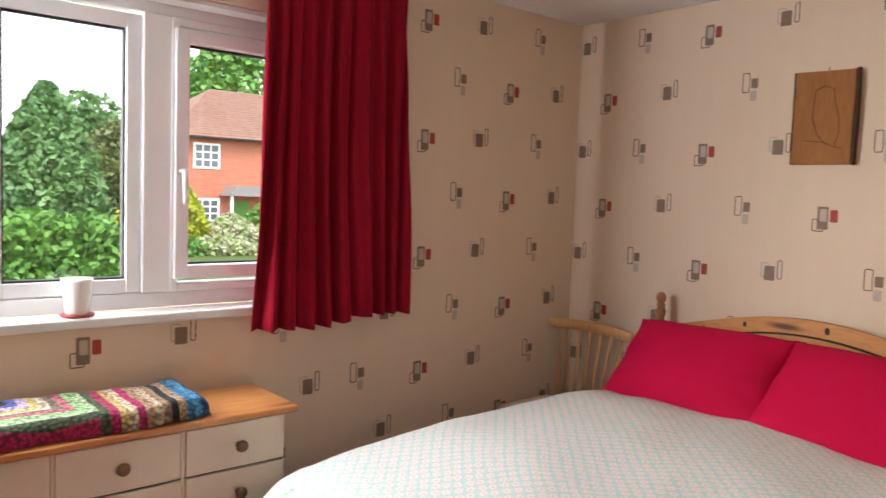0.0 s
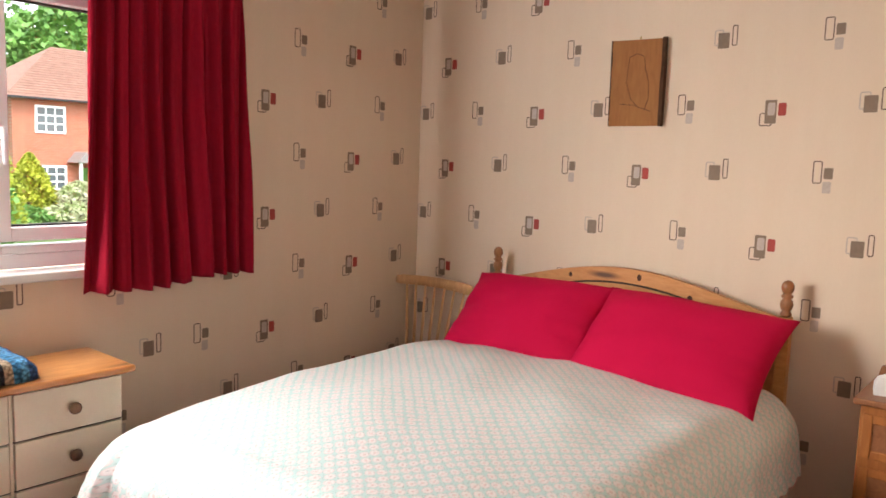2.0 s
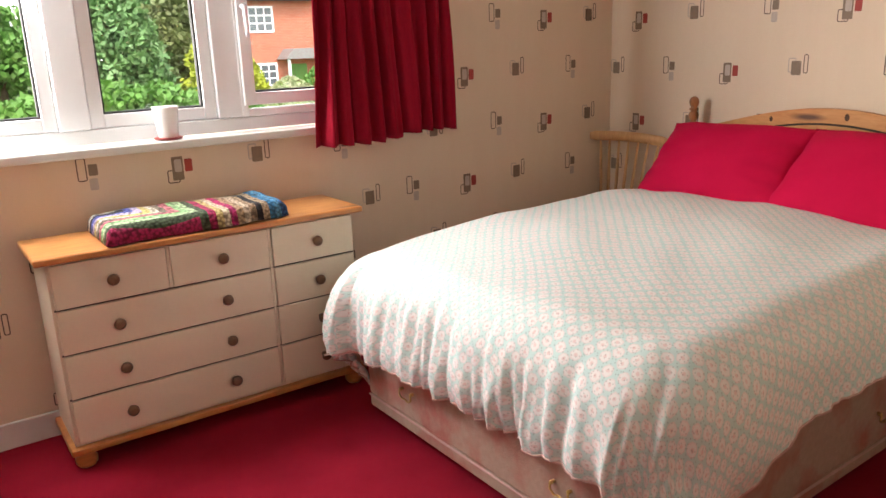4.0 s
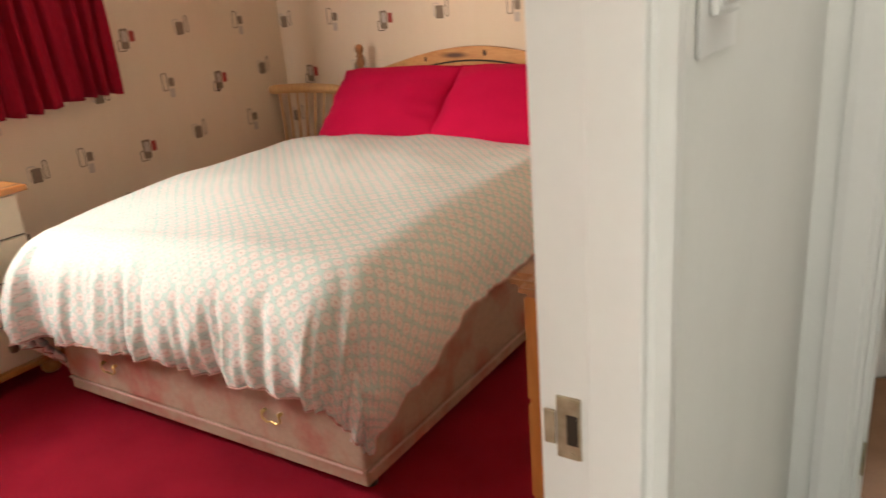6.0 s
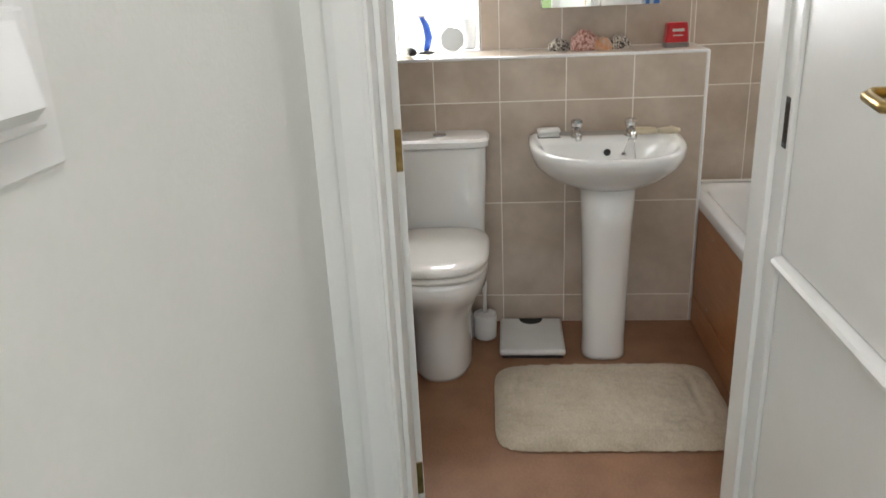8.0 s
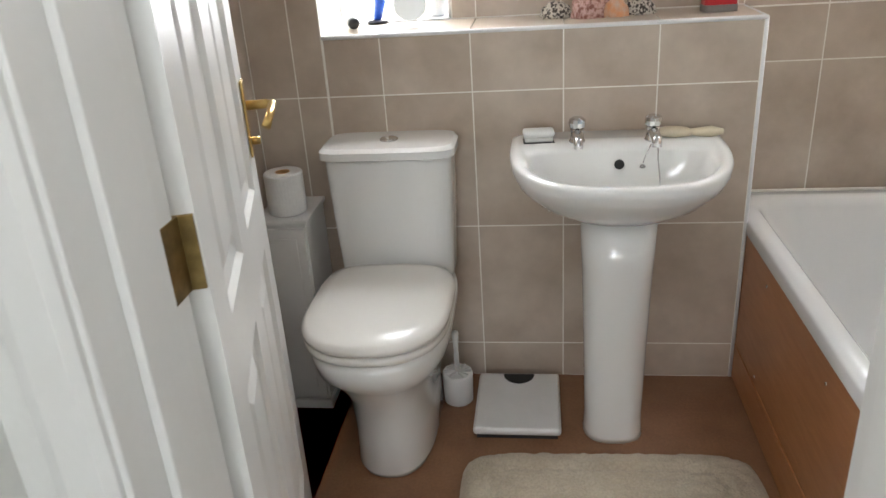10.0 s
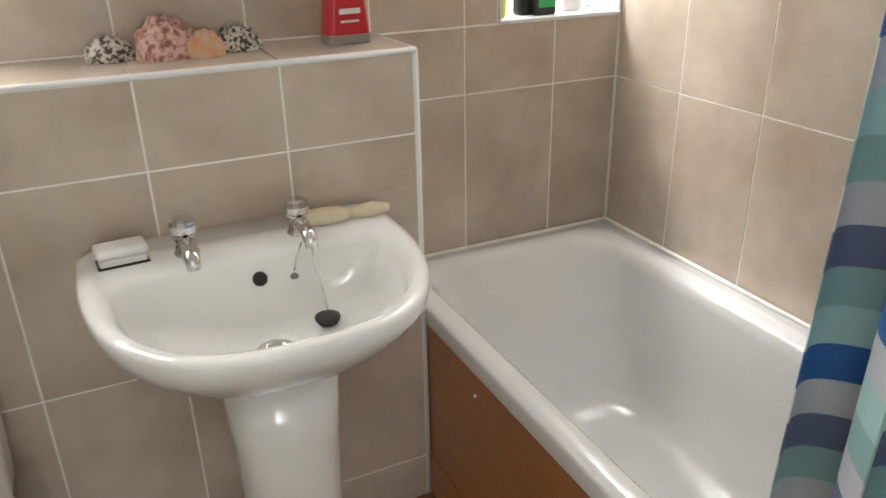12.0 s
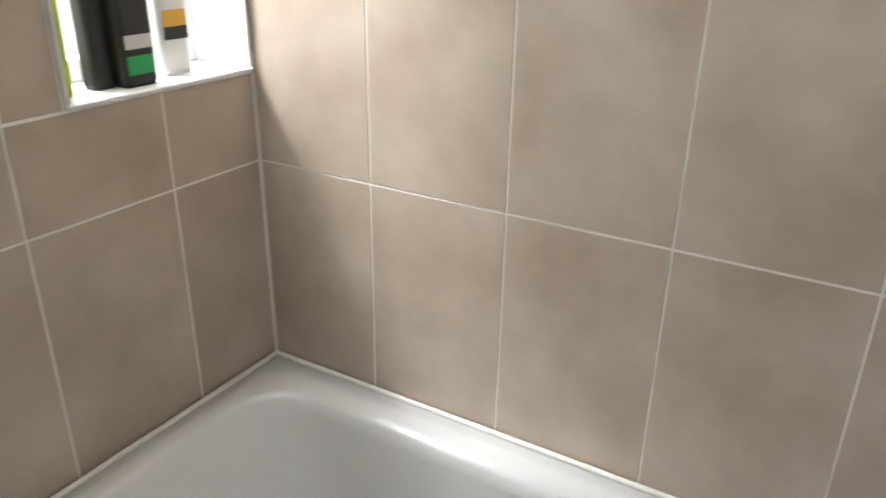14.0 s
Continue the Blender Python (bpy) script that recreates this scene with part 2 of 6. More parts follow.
def brick_mat():
    m = bpy.data.materials.new("far_brick")
    m.use_nodes = True
    n, l = m.node_tree.nodes, m.node_tree.links
    b = n["Principled BSDF"]
    b.inputs["Roughness"].default_value = 0.9
    co = n.new("ShaderNodeTexCoord")
    mp = n.new("ShaderNodeMapping")
    mp.inputs["Rotation"].default_value = (radians(90), 0, 0)
    l.new(co.outputs["Object"], mp.inputs["Vector"])
    br = n.new("ShaderNodeTexBrick")
    br.inputs["Color1"].default_value = (0.46, 0.13, 0.065, 1)
    br.inputs["Color2"].default_value = (0.36, 0.095, 0.05, 1)
    br.inputs["Mortar"].default_value = (0.42, 0.27, 0.2, 1)
    br.inputs["Scale"].default_value = 1.0
    br.inputs["Brick Width"].default_value = 0.225
    br.inputs["Row Height"].default_value = 0.075
    br.inputs["Mortar Size"].default_value = 0.008
    l.new(mp.outputs[0], br.inputs["Vector"])
    l.new(br.outputs[0], b.inputs["Base Color"])
    return m


M_BRICK = brick_mat()


def glass_mat():
    m = bpy.data.materials.new("window_glass")
    m.use_nodes = True
    n, l = m.node_tree.nodes, m.node_tree.links
    n.remove(n["Principled BSDF"])
    tr = n.new("ShaderNodeBsdfTransparent")
    gl = n.new("ShaderNodeBsdfGlossy")
    gl.inputs["Roughness"].default_value = 0.02
    fr = n.new("ShaderNodeFresnel")
    fr.inputs[0].default_value = 1.35
    mx = n.new("ShaderNodeMixShader")
    l.new(fr.outputs[0], mx.inputs[0])
    l.new(tr.outputs[0], mx.inputs[1])
    l.new(gl.outputs[0], mx.inputs[2])
    l.new(mx.outputs[0], n["Material Output"].inputs[0])
    return m


M_GLASS = glass_mat()
M_MIRROR = mat("mirror_silver", (0.86, 0.87, 0.87), 0.02, 1.0, scale=2, second=(0.86, 0.87, 0.87), fine=0.0)


def duvet_mat():
    """Pale ringed flowers with pink hearts, set in diagonal rows on mint cotton."""
    m = bpy.data.materials.new("sprigged_cotton")
    m.use_nodes = True
    n, l = m.node_tree.nodes, m.node_tree.links
    b = n["Principled BSDF"]
    b.inputs["Roughness"].default_value = 0.85
    b.inputs["Specular IOR Level"].default_value = 0.2
    uv = n.new("ShaderNodeTexCoord")
    mp = n.new("ShaderNodeMapping")
    mp.inputs["Scale"].default_value = (30, 30, 1)
    mp.inputs["Rotation"].default_value = (0, 0, radians(45))
    l.new(uv.outputs["UV"], mp.inputs["Vector"])
    vo = n.new("ShaderNodeTexVoronoi")
    vo.voronoi_dimensions = "2D"
    vo.inputs["Scale"].default_value = 1.0
    vo.inputs["Randomness"].default_value = 0.16
    petals = n.new("ShaderNodeTexNoise")
    petals.inputs["Scale"].default_value = 4.5
    l.new(mp.outputs[0], petals.inputs["Vector"])
    wob = n.new("ShaderNodeMix")
    wob.data_type, wob.blend_type = "RGBA", "LINEAR_LIGHT"
    wob.inputs["Factor"].default_value = 0.12
    l.new(mp.outputs[0], wob.inputs["A"])
    l.new(petals.outputs["Color"], wob.inputs["B"])
    l.new(wob.outputs["Result"], vo.inputs["Vector"])
    ramp = n.new("ShaderNodeValToRGB")
    el = ramp.color_ramp.elements
    el[0].position, el[0].color = 0.0, (0.76, 0.60, 0.58, 1)
    el[1].position, el[1].color = 1.0, (0.54, 0.69, 0.66, 1)
    for p, c in ((0.10, (0.77, 0.62, 0.60)), (0.17, (0.81, 0.78, 0.76)), (0.31, (0.81, 0.78, 0.76)), (0.39, (0.78, 0.68, 0.66)), (0.47, (0.58, 0.72, 0.69))):
        el.new(p).color = (*c, 1)
    l.new(vo.outputs["Distance"], ramp.inputs[0])
    spk = n.new("ShaderNodeTexVoronoi")
    spk.voronoi_dimensions = "2D"
    spk.inputs["Scale"].default_value = 3.1
    l.new(mp.outputs[0], spk.inputs["Vector"])
    sr = n.new("ShaderNodeValToRGB")
    sr.color_ramp.elements[0].position, sr.color_ramp.elements[1].position = 0.12, 0.2
    sr.color_ramp.elements[0].color, sr.color_ramp.elements[1].color = (0.60, 0.60, 0.60, 1), (1, 1, 1, 1)
    l.new(spk.outputs["Distance"], sr.inputs[0])
    mx = n.new("ShaderNodeMix")
    mx.data_type, mx.blend_type = "RGBA", "MULTIPLY"
    mx.inputs["Factor"].default_value = 0.7
    l.new(ramp.outputs[0], mx.inputs["A"])
    l.new(sr.outputs[0], mx.inputs["B"])
    l.new(mx.outputs["Result"], b.inputs["Base Color"])
    no = n.new("ShaderNodeTexNoise")
    no.inputs["Scale"].default_value = 420
    l.new(uv.outputs["Object"], no.inputs["Vector"])
    bp = n.new("ShaderNodeBump")
    bp.inputs["Strength"].default_value = 0.2
    bp.inputs["Distance"].default_value = 0.002
    l.new(no.outputs["Fac"], bp.inputs["Height"])
    l.new(bp.outputs[0], b.inputs["Normal"])
    return m


M_DUVET = duvet_mat()
M_DIVAN = mat("divan_damask", (0.50, 0.365, 0.285), 0.8, second=(0.49, 0.20, 0.165), scale=7, bump=0.3, bump_scale=160, fine=0.25, fine_scale=60, contrast=(0.46, 0.66))
M_PIPING = mat("pink_piping", (0.64, 0.42, 0.37), 0.8, scale=20)


def blanket_mat():
    """Crochet: coloured rows that turn a corner, from the middle of the blanket outwards."""
    m = bpy.data.materials.new("crochet_rows")
    m.use_nodes = True
    n, l = m.node_tree.nodes, m.node_tree.links
    b = n["Principled BSDF"]
    b.inputs["Roughness"].default_value = 0.95
    uv = n.new("ShaderNodeTexCoord")
    sp = n.new("ShaderNodeSeparateXYZ")
    l.new(uv.outputs["UV"], sp.inputs[0])
    ramp = n.new("ShaderNodeValToRGB")
    ramp.color_ramp.interpolation = "CONSTANT"
    cols = [(0.05, 0.10, 0.28), (0.62, 0.58, 0.45), (0.02, 0.02, 0.03), (0.10, 0.12, 0.42), (0.50, 0.42, 0.62), (0.60, 0.50, 0.18), (0.66, 0.60, 0.48),
            (0.20, 0.16, 0.12), (0.55, 0.16, 0.20), (0.30, 0.55, 0.25), (0.45, 0.62, 0.35), (0.07, 0.10, 0.05), (0.42, 0.02, 0.10), (0.55, 0.45, 0.18), (0.68, 0.60, 0.42), (0.48, 0.02, 0.14),
            (0.42, 0.28, 0.16), (0.62, 0.50, 0.36), (0.35, 0.24, 0.15), (0.02, 0.02, 0.025), (0.45, 0.32, 0.20), (0.04, 0.22, 0.42), (0.10, 0.32, 0.55), (0.03, 0.10, 0.26), (0.5, 0.45, 0.5)]
    el = ramp.color_ramp.elements
    el[0].position, el[0].color = 0.0, (*cols[0], 1)
    el[1].position, el[1].color = 1 / len(cols), (*cols[1], 1)
    for i, c in enumerate(cols[2:], 2):
        e = el.new(i / len(cols))
        e.color = (*c, 1)
    l.new(sp.outputs[0], ramp.inputs[0])
    vo = n.new("ShaderNodeTexVoronoi")
    vo.inputs["Scale"].default_value = 85
    l.new(uv.outputs["Object"], vo.inputs["Vector"])
    # shade in the hollows between stitches, multiplied into the row colours
    holes = n.new("ShaderNodeValToRGB")
    holes.color_ramp.elements[0].position, holes.color_ramp.elements[1].position = 0.30, 0.75
    holes.color_ramp.elements[0].color, holes.color_ramp.elements[1].color = (1, 1, 1, 1), (0.22, 0.20, 0.18, 1)
    l.new(vo.outputs["Distance"], holes.inputs[0])
    shaded_rows = n.new("ShaderNodeMix")
    shaded_rows.data_type, shaded_rows.blend_type = "RGBA", "MULTIPLY"
    shaded_rows.inputs["Factor"].default_value = 0.85
    l.new(ramp.outputs[0], shaded_rows.inputs["A"])
    l.new(holes.outputs[0], shaded_rows.inputs["B"])
    l.new(shaded_rows.outputs["Result"], b.inputs["Base Color"])
    bp = n.new("ShaderNodeBump")
    bp.inputs["Strength"].default_value = 0.9
    bp.inputs["Distance"].default_value = 0.006
    bp.invert = True
    l.new(vo.outputs["Distance"], bp.inputs["Height"])
    l.new(bp.outputs[0], b.inputs["Normal"])
    return m


M_BLANKET = blanket_mat()


def shower_mat():
    """Oblong blocks of blue, aqua, grey and white on thin cloth."""
    m = bpy.data.materials.new("block_print_cloth")
    m.use_nodes = True
    n, l = m.node_tree.nodes, m.node_tree.links
    b = n["Principled BSDF"]
    b.inputs["Roughness"].default_value = 0.5
    uv = n.new("ShaderNodeTexCoord")
    mp = n.new("ShaderNodeMapping")
    mp.inputs["Scale"].default_value = (1 / 0.15, 1 / 0.046, 1)
    l.new(uv.outputs["UV"], mp.inputs["Vector"])
    fl = n.new("ShaderNodeVectorMath")
    fl.operation = "FLOOR"
    l.new(mp.outputs[0], fl.inputs[0])
    pick = n.new("ShaderNodeVectorMath")
    pick.operation = "DOT_PRODUCT"
    pick.inputs[1].default_value = (0.27, 0.382, 0.0)
    l.new(fl.outputs[0], pick.inputs[0])
    turn_ = n.new("ShaderNodeMath")
    turn_.operation = "FRACT"
    l.new(pick.outputs["Value"], turn_.inputs[0])
    ramp = n.new("ShaderNodeValToRGB")
    ramp.color_ramp.interpolation = "CONSTANT"
    el = ramp.color_ramp.elements
    el[0].position, el[0].color = 0.0, (0.62, 0.63, 0.68, 1)
    el[1].position, el[1].color = 0.32, (0.30, 0.50, 0.50, 1)
    for p, c in ((0.52, (0.03, 0.13, 0.42)), (0.68, (0.14, 0.17, 0.30)), (0.84, (0.42, 0.66, 0.66))):
        e = el.new(p)
        e.color = (*c, 1)
    l.new(turn_.outputs[0], ramp.inputs[0])
    l.new(ramp.outputs[0], b.inputs["Base Color"])
    b.inputs["Subsurface Weight"].default_value = 0.0
    return m


M_SHOWER = shower_mat()


# ---- building helpers ----
def mesh_from(bm, name, material, smooth=False):
    me = bpy.data.meshes.new(name)
    bm.to_mesh(me)
    bm.free()
    for m in (material if isinstance(material, (list, tuple)) else (material,)):
        me.materials.append(m)
    if smooth:
        for p in me.polygons:
            p.use_smooth = True
    return me


def part(name, bm, material, parent=None, label="", smooth=False):
    """One mesh object out of bm, under its thing or part."""
    ob = new(name, mesh_from(bm, name, material, smooth))
    if parent is not None:
        ob.parent = parent
    if label:
        tagged(ob, label)
    return ob


def thing(name, m, label, category, group=""):
    """An Empty at the base of a thing that has several parts."""
    ob = new(name)
    ob.empty_display_size = 0.1
    ob.matrix_world = m
    return tagged(ob, label, category, group)


def box(x0, x1, y0, y1, z0, z1, bevel=0.0, seg=2, into=None):
    bm = into or bmesh.new()
    v = [bm.verts.new((x, y, z)) for x in (x0, x1) for y in (y0, y1) for z in (z0, z1)]
    fs = [bm.faces.new([v[i] for i in q]) for q in ((0, 1, 3, 2), (4, 6, 7, 5), (0, 4, 5, 1), (2, 3, 7, 6), (0, 2, 6, 4), (1, 5, 7, 3))]
    if bevel:
        es = list({e for f in fs for e in f.edges})
        bmesh.ops.bevel(bm, geom=es, offset=bevel, segments=seg, affect="EDGES", profile=0.5)
    return bm


def lathe(profile, n=24, into=None, centre=(0, 0, 0), squash=1.0):
    """A turned solid: (radius, height) pairs from the bottom up."""
    bm = into or bmesh.new()
    rings = []
    for r, z in profile:
        rings.append([bm.verts.new((centre[0] + r * math.cos(2 * math.pi * i / n), centre[1] + squash * r * math.sin(2 * math.pi * i / n), centre[2] + z)) for i in range(n)])
    for a, b in zip(rings, rings[1:]):
        for i in range(n):
            bm.faces.new((a[i], a[(i + 1) % n], b[(i + 1) % n], b[i]))
    bm.faces.new(rings[0][::-1])
    bm.faces.new(rings[-1])
    return bm


def loft(rings, into=None, cap=(True, True)):
    """A skin over closed rings of equal counts of points."""
    bm = into or bmesh.new()
    vs = [[bm.verts.new(p) for p in r] for r in rings]
    n = len(vs[0])
    for a, b in zip(vs, vs[1:]):
        for i in range(n):
            bm.faces.new((a[i], a[(i + 1) % n], b[(i + 1) % n], b[i]))
    if cap[0]:
        bm.faces.new(vs[0][::-1])
    if cap[1]:
        bm.faces.new(vs[-1])
    return bm


def tube(points, r, n=10, into=None):
    """A round bar along points, all of one radius or one radius each."""
    pts = [Vector(p) for p in points]
    rs = r if isinstance(r, (list, tuple)) else [r] * len(pts)
    rings = []
    for i, p in enumerate(pts):
        d = (pts[min(i + 1, len(pts) - 1)] - pts[max(i - 1, 0)]).normalized()
        a = d.orthogonal().normalized() if i == 0 else (rings_a - d * rings_a.dot(d)).normalized()
        rings_a = a
        c = d.cross(a)
        rings.append([p + rs[i] * (math.cos(2 * math.pi * k / n) * a + math.sin(2 * math.pi * k / n) * c) for k in range(n)])
    return loft(rings, into)


def prism(poly, axis, a0, a1, into=None):
    """A flat outline pushed along an axis: outline in the two other axes, in order."""
    def put(u, v, a):
        return {"x": (a, u, v), "y": (u, a, v), "z": (u, v, a)}[axis]
    return loft([[put(u, v, a0) for u, v in poly], [put(u, v, a1) for u, v in poly]], into)


def sheet(fn, nu, nv, uv=None):
    """A grid of nu by nv cells; fn(i/nu, j/nv) gives the place, uv the cloth's own coordinates."""
    bm = bmesh.new()
    g = [[bm.verts.new(fn(i / nu, j / nv)) for j in range(nv + 1)] for i in range(nu + 1)]
    lay = bm.loops.layers.uv.new("uv") if uv else None
    for i in range(nu):
        for j in range(nv):
            f = bm.faces.new((g[i][j], g[i + 1][j], g[i + 1][j + 1], g[i][j + 1]))
            if lay:
                for lp, (a, b) in zip(f.loops, ((i, j), (i + 1, j), (i + 1, j + 1), (i, j + 1))):
                    lp[lay].uv = uv(a / nu, b / nv)
    return bm


def solid(ob, thickness, offset=-1.0):
    mod = ob.modifiers.new("thick", "SOLIDIFY")
    mod.thickness, mod.offset = thickness, offset
    return ob


def slab(name, axis, a0, a1, u0, u1, v0, v1, holes, material, label):
    """A wall from a0 to a1 across its axis, u along, v up, with openings (u0, u1, v0, v1) through it."""
    us = sorted({u0, u1, *[h[0] for h in holes], *[h[1] for h in holes]})
    vs = sorted({v0, v1, *[h[2] for h in holes], *[h[3] for h in holes]})
    bm = bmesh.new()
    cache = {}

    def vert(a, u, v):
        p = {"x": (a, u, v), "y": (u, a, v)}[axis]
        if p not in cache:
            cache[p] = bm.verts.new(p)
        return cache[p]

    def full(i, j):
        if not (0 <= i < len(us) - 1 and 0 <= j < len(vs) - 1):
            return False
        um, vm = (us[i] + us[i + 1]) / 2, (vs[j] + vs[j + 1]) / 2
        return not any(h[0] < um < h[1] and h[2] < vm < h[3] for h in holes)
    for i in range(len(us) - 1):
        for j in range(len(vs) - 1):
            if not full(i, j):
                continue
            A, B, C, D = us[i], us[i + 1], vs[j], vs[j + 1]
            for a in (a0, a1):
                bm.faces.new([vert(a, *q) for q in ((A, C), (B, C), (B, D), (A, D))])
            for (di, dj), (p, q) in (((-1, 0), ((A, C), (A, D))), ((1, 0), ((B, C), (B, D))), ((0, -1), ((A, C), (B, C))), ((0, 1), ((A, D), (B, D)))):
                if not full(i + di, j + dj):
                    bm.faces.new([vert(a0, *p), vert(a1, *p), vert(a1, *q), vert(a0, *q)])
    bmesh.ops.recalc_face_normals(bm, faces=bm.faces)
    return tagged(part(name, bm, material), label, "wall", kind="structure")


def struct(name, bm, material, label, category, smooth=False):
    return tagged(part(name, bm, material, smooth=smooth), label, category, kind="structure")


def frame_rect(x0, x1, z0, z1, y0, y1, w, into=None, bevel=0.004):
    bm = into or bmesh.new()
    box(x0, x0 + w, y0, y1, z0, z1, bevel, 2, bm)
    box(x1 - w, x1, y0, y1, z0, z1, bevel, 2, bm)
    box(x0 + w - 0.001, x1 - w + 0.001, y0 + 0.001, y1 - 0.001, z0, z0 + w, bevel, 2, bm)
    box(x0 + w - 0.001, x1 - w + 0.001, y0 + 0.001, y1 - 0.001, z1 - w, z1, bevel, 2, bm)
    return bm


# ---- the setting ----
X_HEAD, Y_WIN, CEIL = 3.665, 3.546, 2.42
# bedroom
struct("floor_bedroom", box(-0.45, X_HEAD, 0.60, Y_WIN, -0.06, 0.0), M_CARPET, "crimson cut-pile carpet on the bedroom floor", "floor")
struct("ceiling_bedroom", box(-0.45, X_HEAD, 0.60, Y_WIN, CEIL, CEIL + 0.08), M_CEIL, "matt white painted bedroom ceiling", "ceiling")
WIN = (0.10, 2.18, 1.05, 2.17)
wall_n = slab("wall_north", "y", Y_WIN, Y_WIN + 0.28, -0.55, X_HEAD + 0.12, -0.06, 2.55, [WIN], M_PAPER, "cream wallpapered wall with a window")
wall_e = slab("wall_east", "x", X_HEAD, X_HEAD + 0.12, 0.92, Y_WIN, -0.06, 2.5, [], M_PAPER, "cream wallpaper with small brown and red rectangles")
slab("wall_west", "x", -0.55, -0.45, 0.56, Y_WIN, -0.06, 2.5, [], M_PAPER, "cream wallpapered bedroom wall")
slab("wall_south", "y", 0.558, 0.60, -0.45, 1.98, -0.06, 2.5, [(0.04, 0.825, -0.06, 2.02)], M_PAPER, "cream wallpapered wall with a doorway")
slab("wall_south_east", "y", 0.86, 0.92, 1.984, X_HEAD + 0.12, -0.06, 2.5, [], M_PAPER, "cream wallpapered bedroom wall")
slab("wall_jog", "x", 1.94, 1.98, 0.604, 0.92, -0.06, 2.5, [], M_PAPER, "cream wallpapered return of the bedroom wall")
struct("baseboard_bedroom", box(-0.45, X_HEAD, Y_WIN - 0.016, Y_WIN - 0.001, 0.0, 0.10, 0.004), M_GLOSS, "white gloss skirting board", "baseboard")
struct("baseboard_head", box(X_HEAD - 0.016, X_HEAD - 0.001, 0.93, Y_WIN - 0.02, 0.0, 0.10, 0.004), M_GLOSS, "white gloss skirting board", "baseboard")
# landing
struct("floor_landing", box(-1.05, 1.99, -0.345, 0.60, -0.062, -0.002), M_GREEN, "pale green carpet on the landing", "floor")
struct("ceiling_landing", box(-1.05, 1.88, -0.345, 0.515, 2.40, 2.48), M_CEIL, "white landing ceiling", "ceiling")
# unseen frame added round the fill lamp; the ceiling above is solid
struct("fill_lamp_frame", frame_rect(1.0, 1.5, -0.15, 0.31, 0.0, 0.02, 0.03), M_GLOSS, "unseen white frame added round the landing's fill lamp", "window").matrix_world = Matrix(((1, 0, 0, 0), (0, 0, 1, 0), (0, -1, 0, 2.398), (0, 0, 0, 1)))
slab("wall_landing_north", "y", 0.515, 0.556, -1.05, 1.98, -0.06, 2.5, [(0.04, 0.825, -0.06, 2.02)], M_EMUL, "white emulsioned landing wall")
# unseen end wall; its opening is added to go with the fill lamp
slab("wall_landing_west", "x", -1.15, -1.05, -0.40, 0.556, -0.06, 2.5, [(-0.27, 0.45, 0.95, 2.05)], M_EMUL, "unseen white landing wall with an added opening")
slab("wall_landing_east", "x", 1.88, 1.978, -0.345, 0.515, -0.06, 2.5, [(-0.345, 0.41, -0.06, 2.02)], M_EMUL, "white landing wall round the bathroom door")
slab("wall_landing_south", "y", -0.40, -0.35, -1.05, 1.978, -0.06, 2.5, [], M_EMUL, "white landing wall behind a cupboard")
# bathroom
YB0, YB1, XB0, XB1 = -1.255, 0.82, 2.05, 3.675
struct("floor_bathroom", box(1.992, XB1, YB0, YB1, -0.06, 0.0), M_LINO, "mottled brown sheet vinyl on the bathroom floor", "floor")
struct("ceiling_bathroom", box(1.98, XB1, YB0, YB1, 2.40, 2.48), M_CEIL, "white bathroom ceiling", "ceiling")
WB1 = (0.265, 0.60, 1.09, 2.02)
WB2 = (-1.251, -0.90, 1.085, 2.02)
wall_be = slab("wall_bath_east", "x", XB1 + 0.003, XB1 + 0.20, YB0 - 0.1, YB1 + 0.04, -0.06, 2.5, [WB1, WB2], M_GROUT, "beige tiled bathroom wall with two small windows")
wall_box = struct("wall_boxed", box(3.43, XB1 + 0.002, -0.575, 0.60, -0.06, 1.085), M_GROUT, "boxed-in lower wall, beige tiled, with a ledge", "wall")
wall_pier = struct("wall_pier", box(3.431, XB1 + 0.002, 0.601, YB1, -0.06, 2.40), M_GROUT, "full-height beige tiled pier", "wall")
wall_bs = slab("wall_bath_south", "y", YB0 - 0.1, YB0, 1.98, XB1 + 0.003, -0.06, 2.5, [], M_GROUT, "beige tiled wall along the bath")
wall_bn = slab("wall_bath_north", "y", YB1, YB1 + 0.036, 1.984, XB1 + 0.003, -0.06, 2.5, [], M_GROUT, "beige tiled bathroom wall")
wall_bw = slab("wall_bath_west", "x", 1.984, XB0, YB0, YB1, -0.06, 2.5, [(-0.345, 0.41, -0.06, 2.02)], M_GROUT, "beige tiled wall round the bathroom door")
struct("trim_threshold", box(1.976, 1.998, -0.33, 0.395, -0.002, 0.003, 0.001), M_OLDBRASS, "thin brass threshold strip between carpet and vinyl", "threshold")


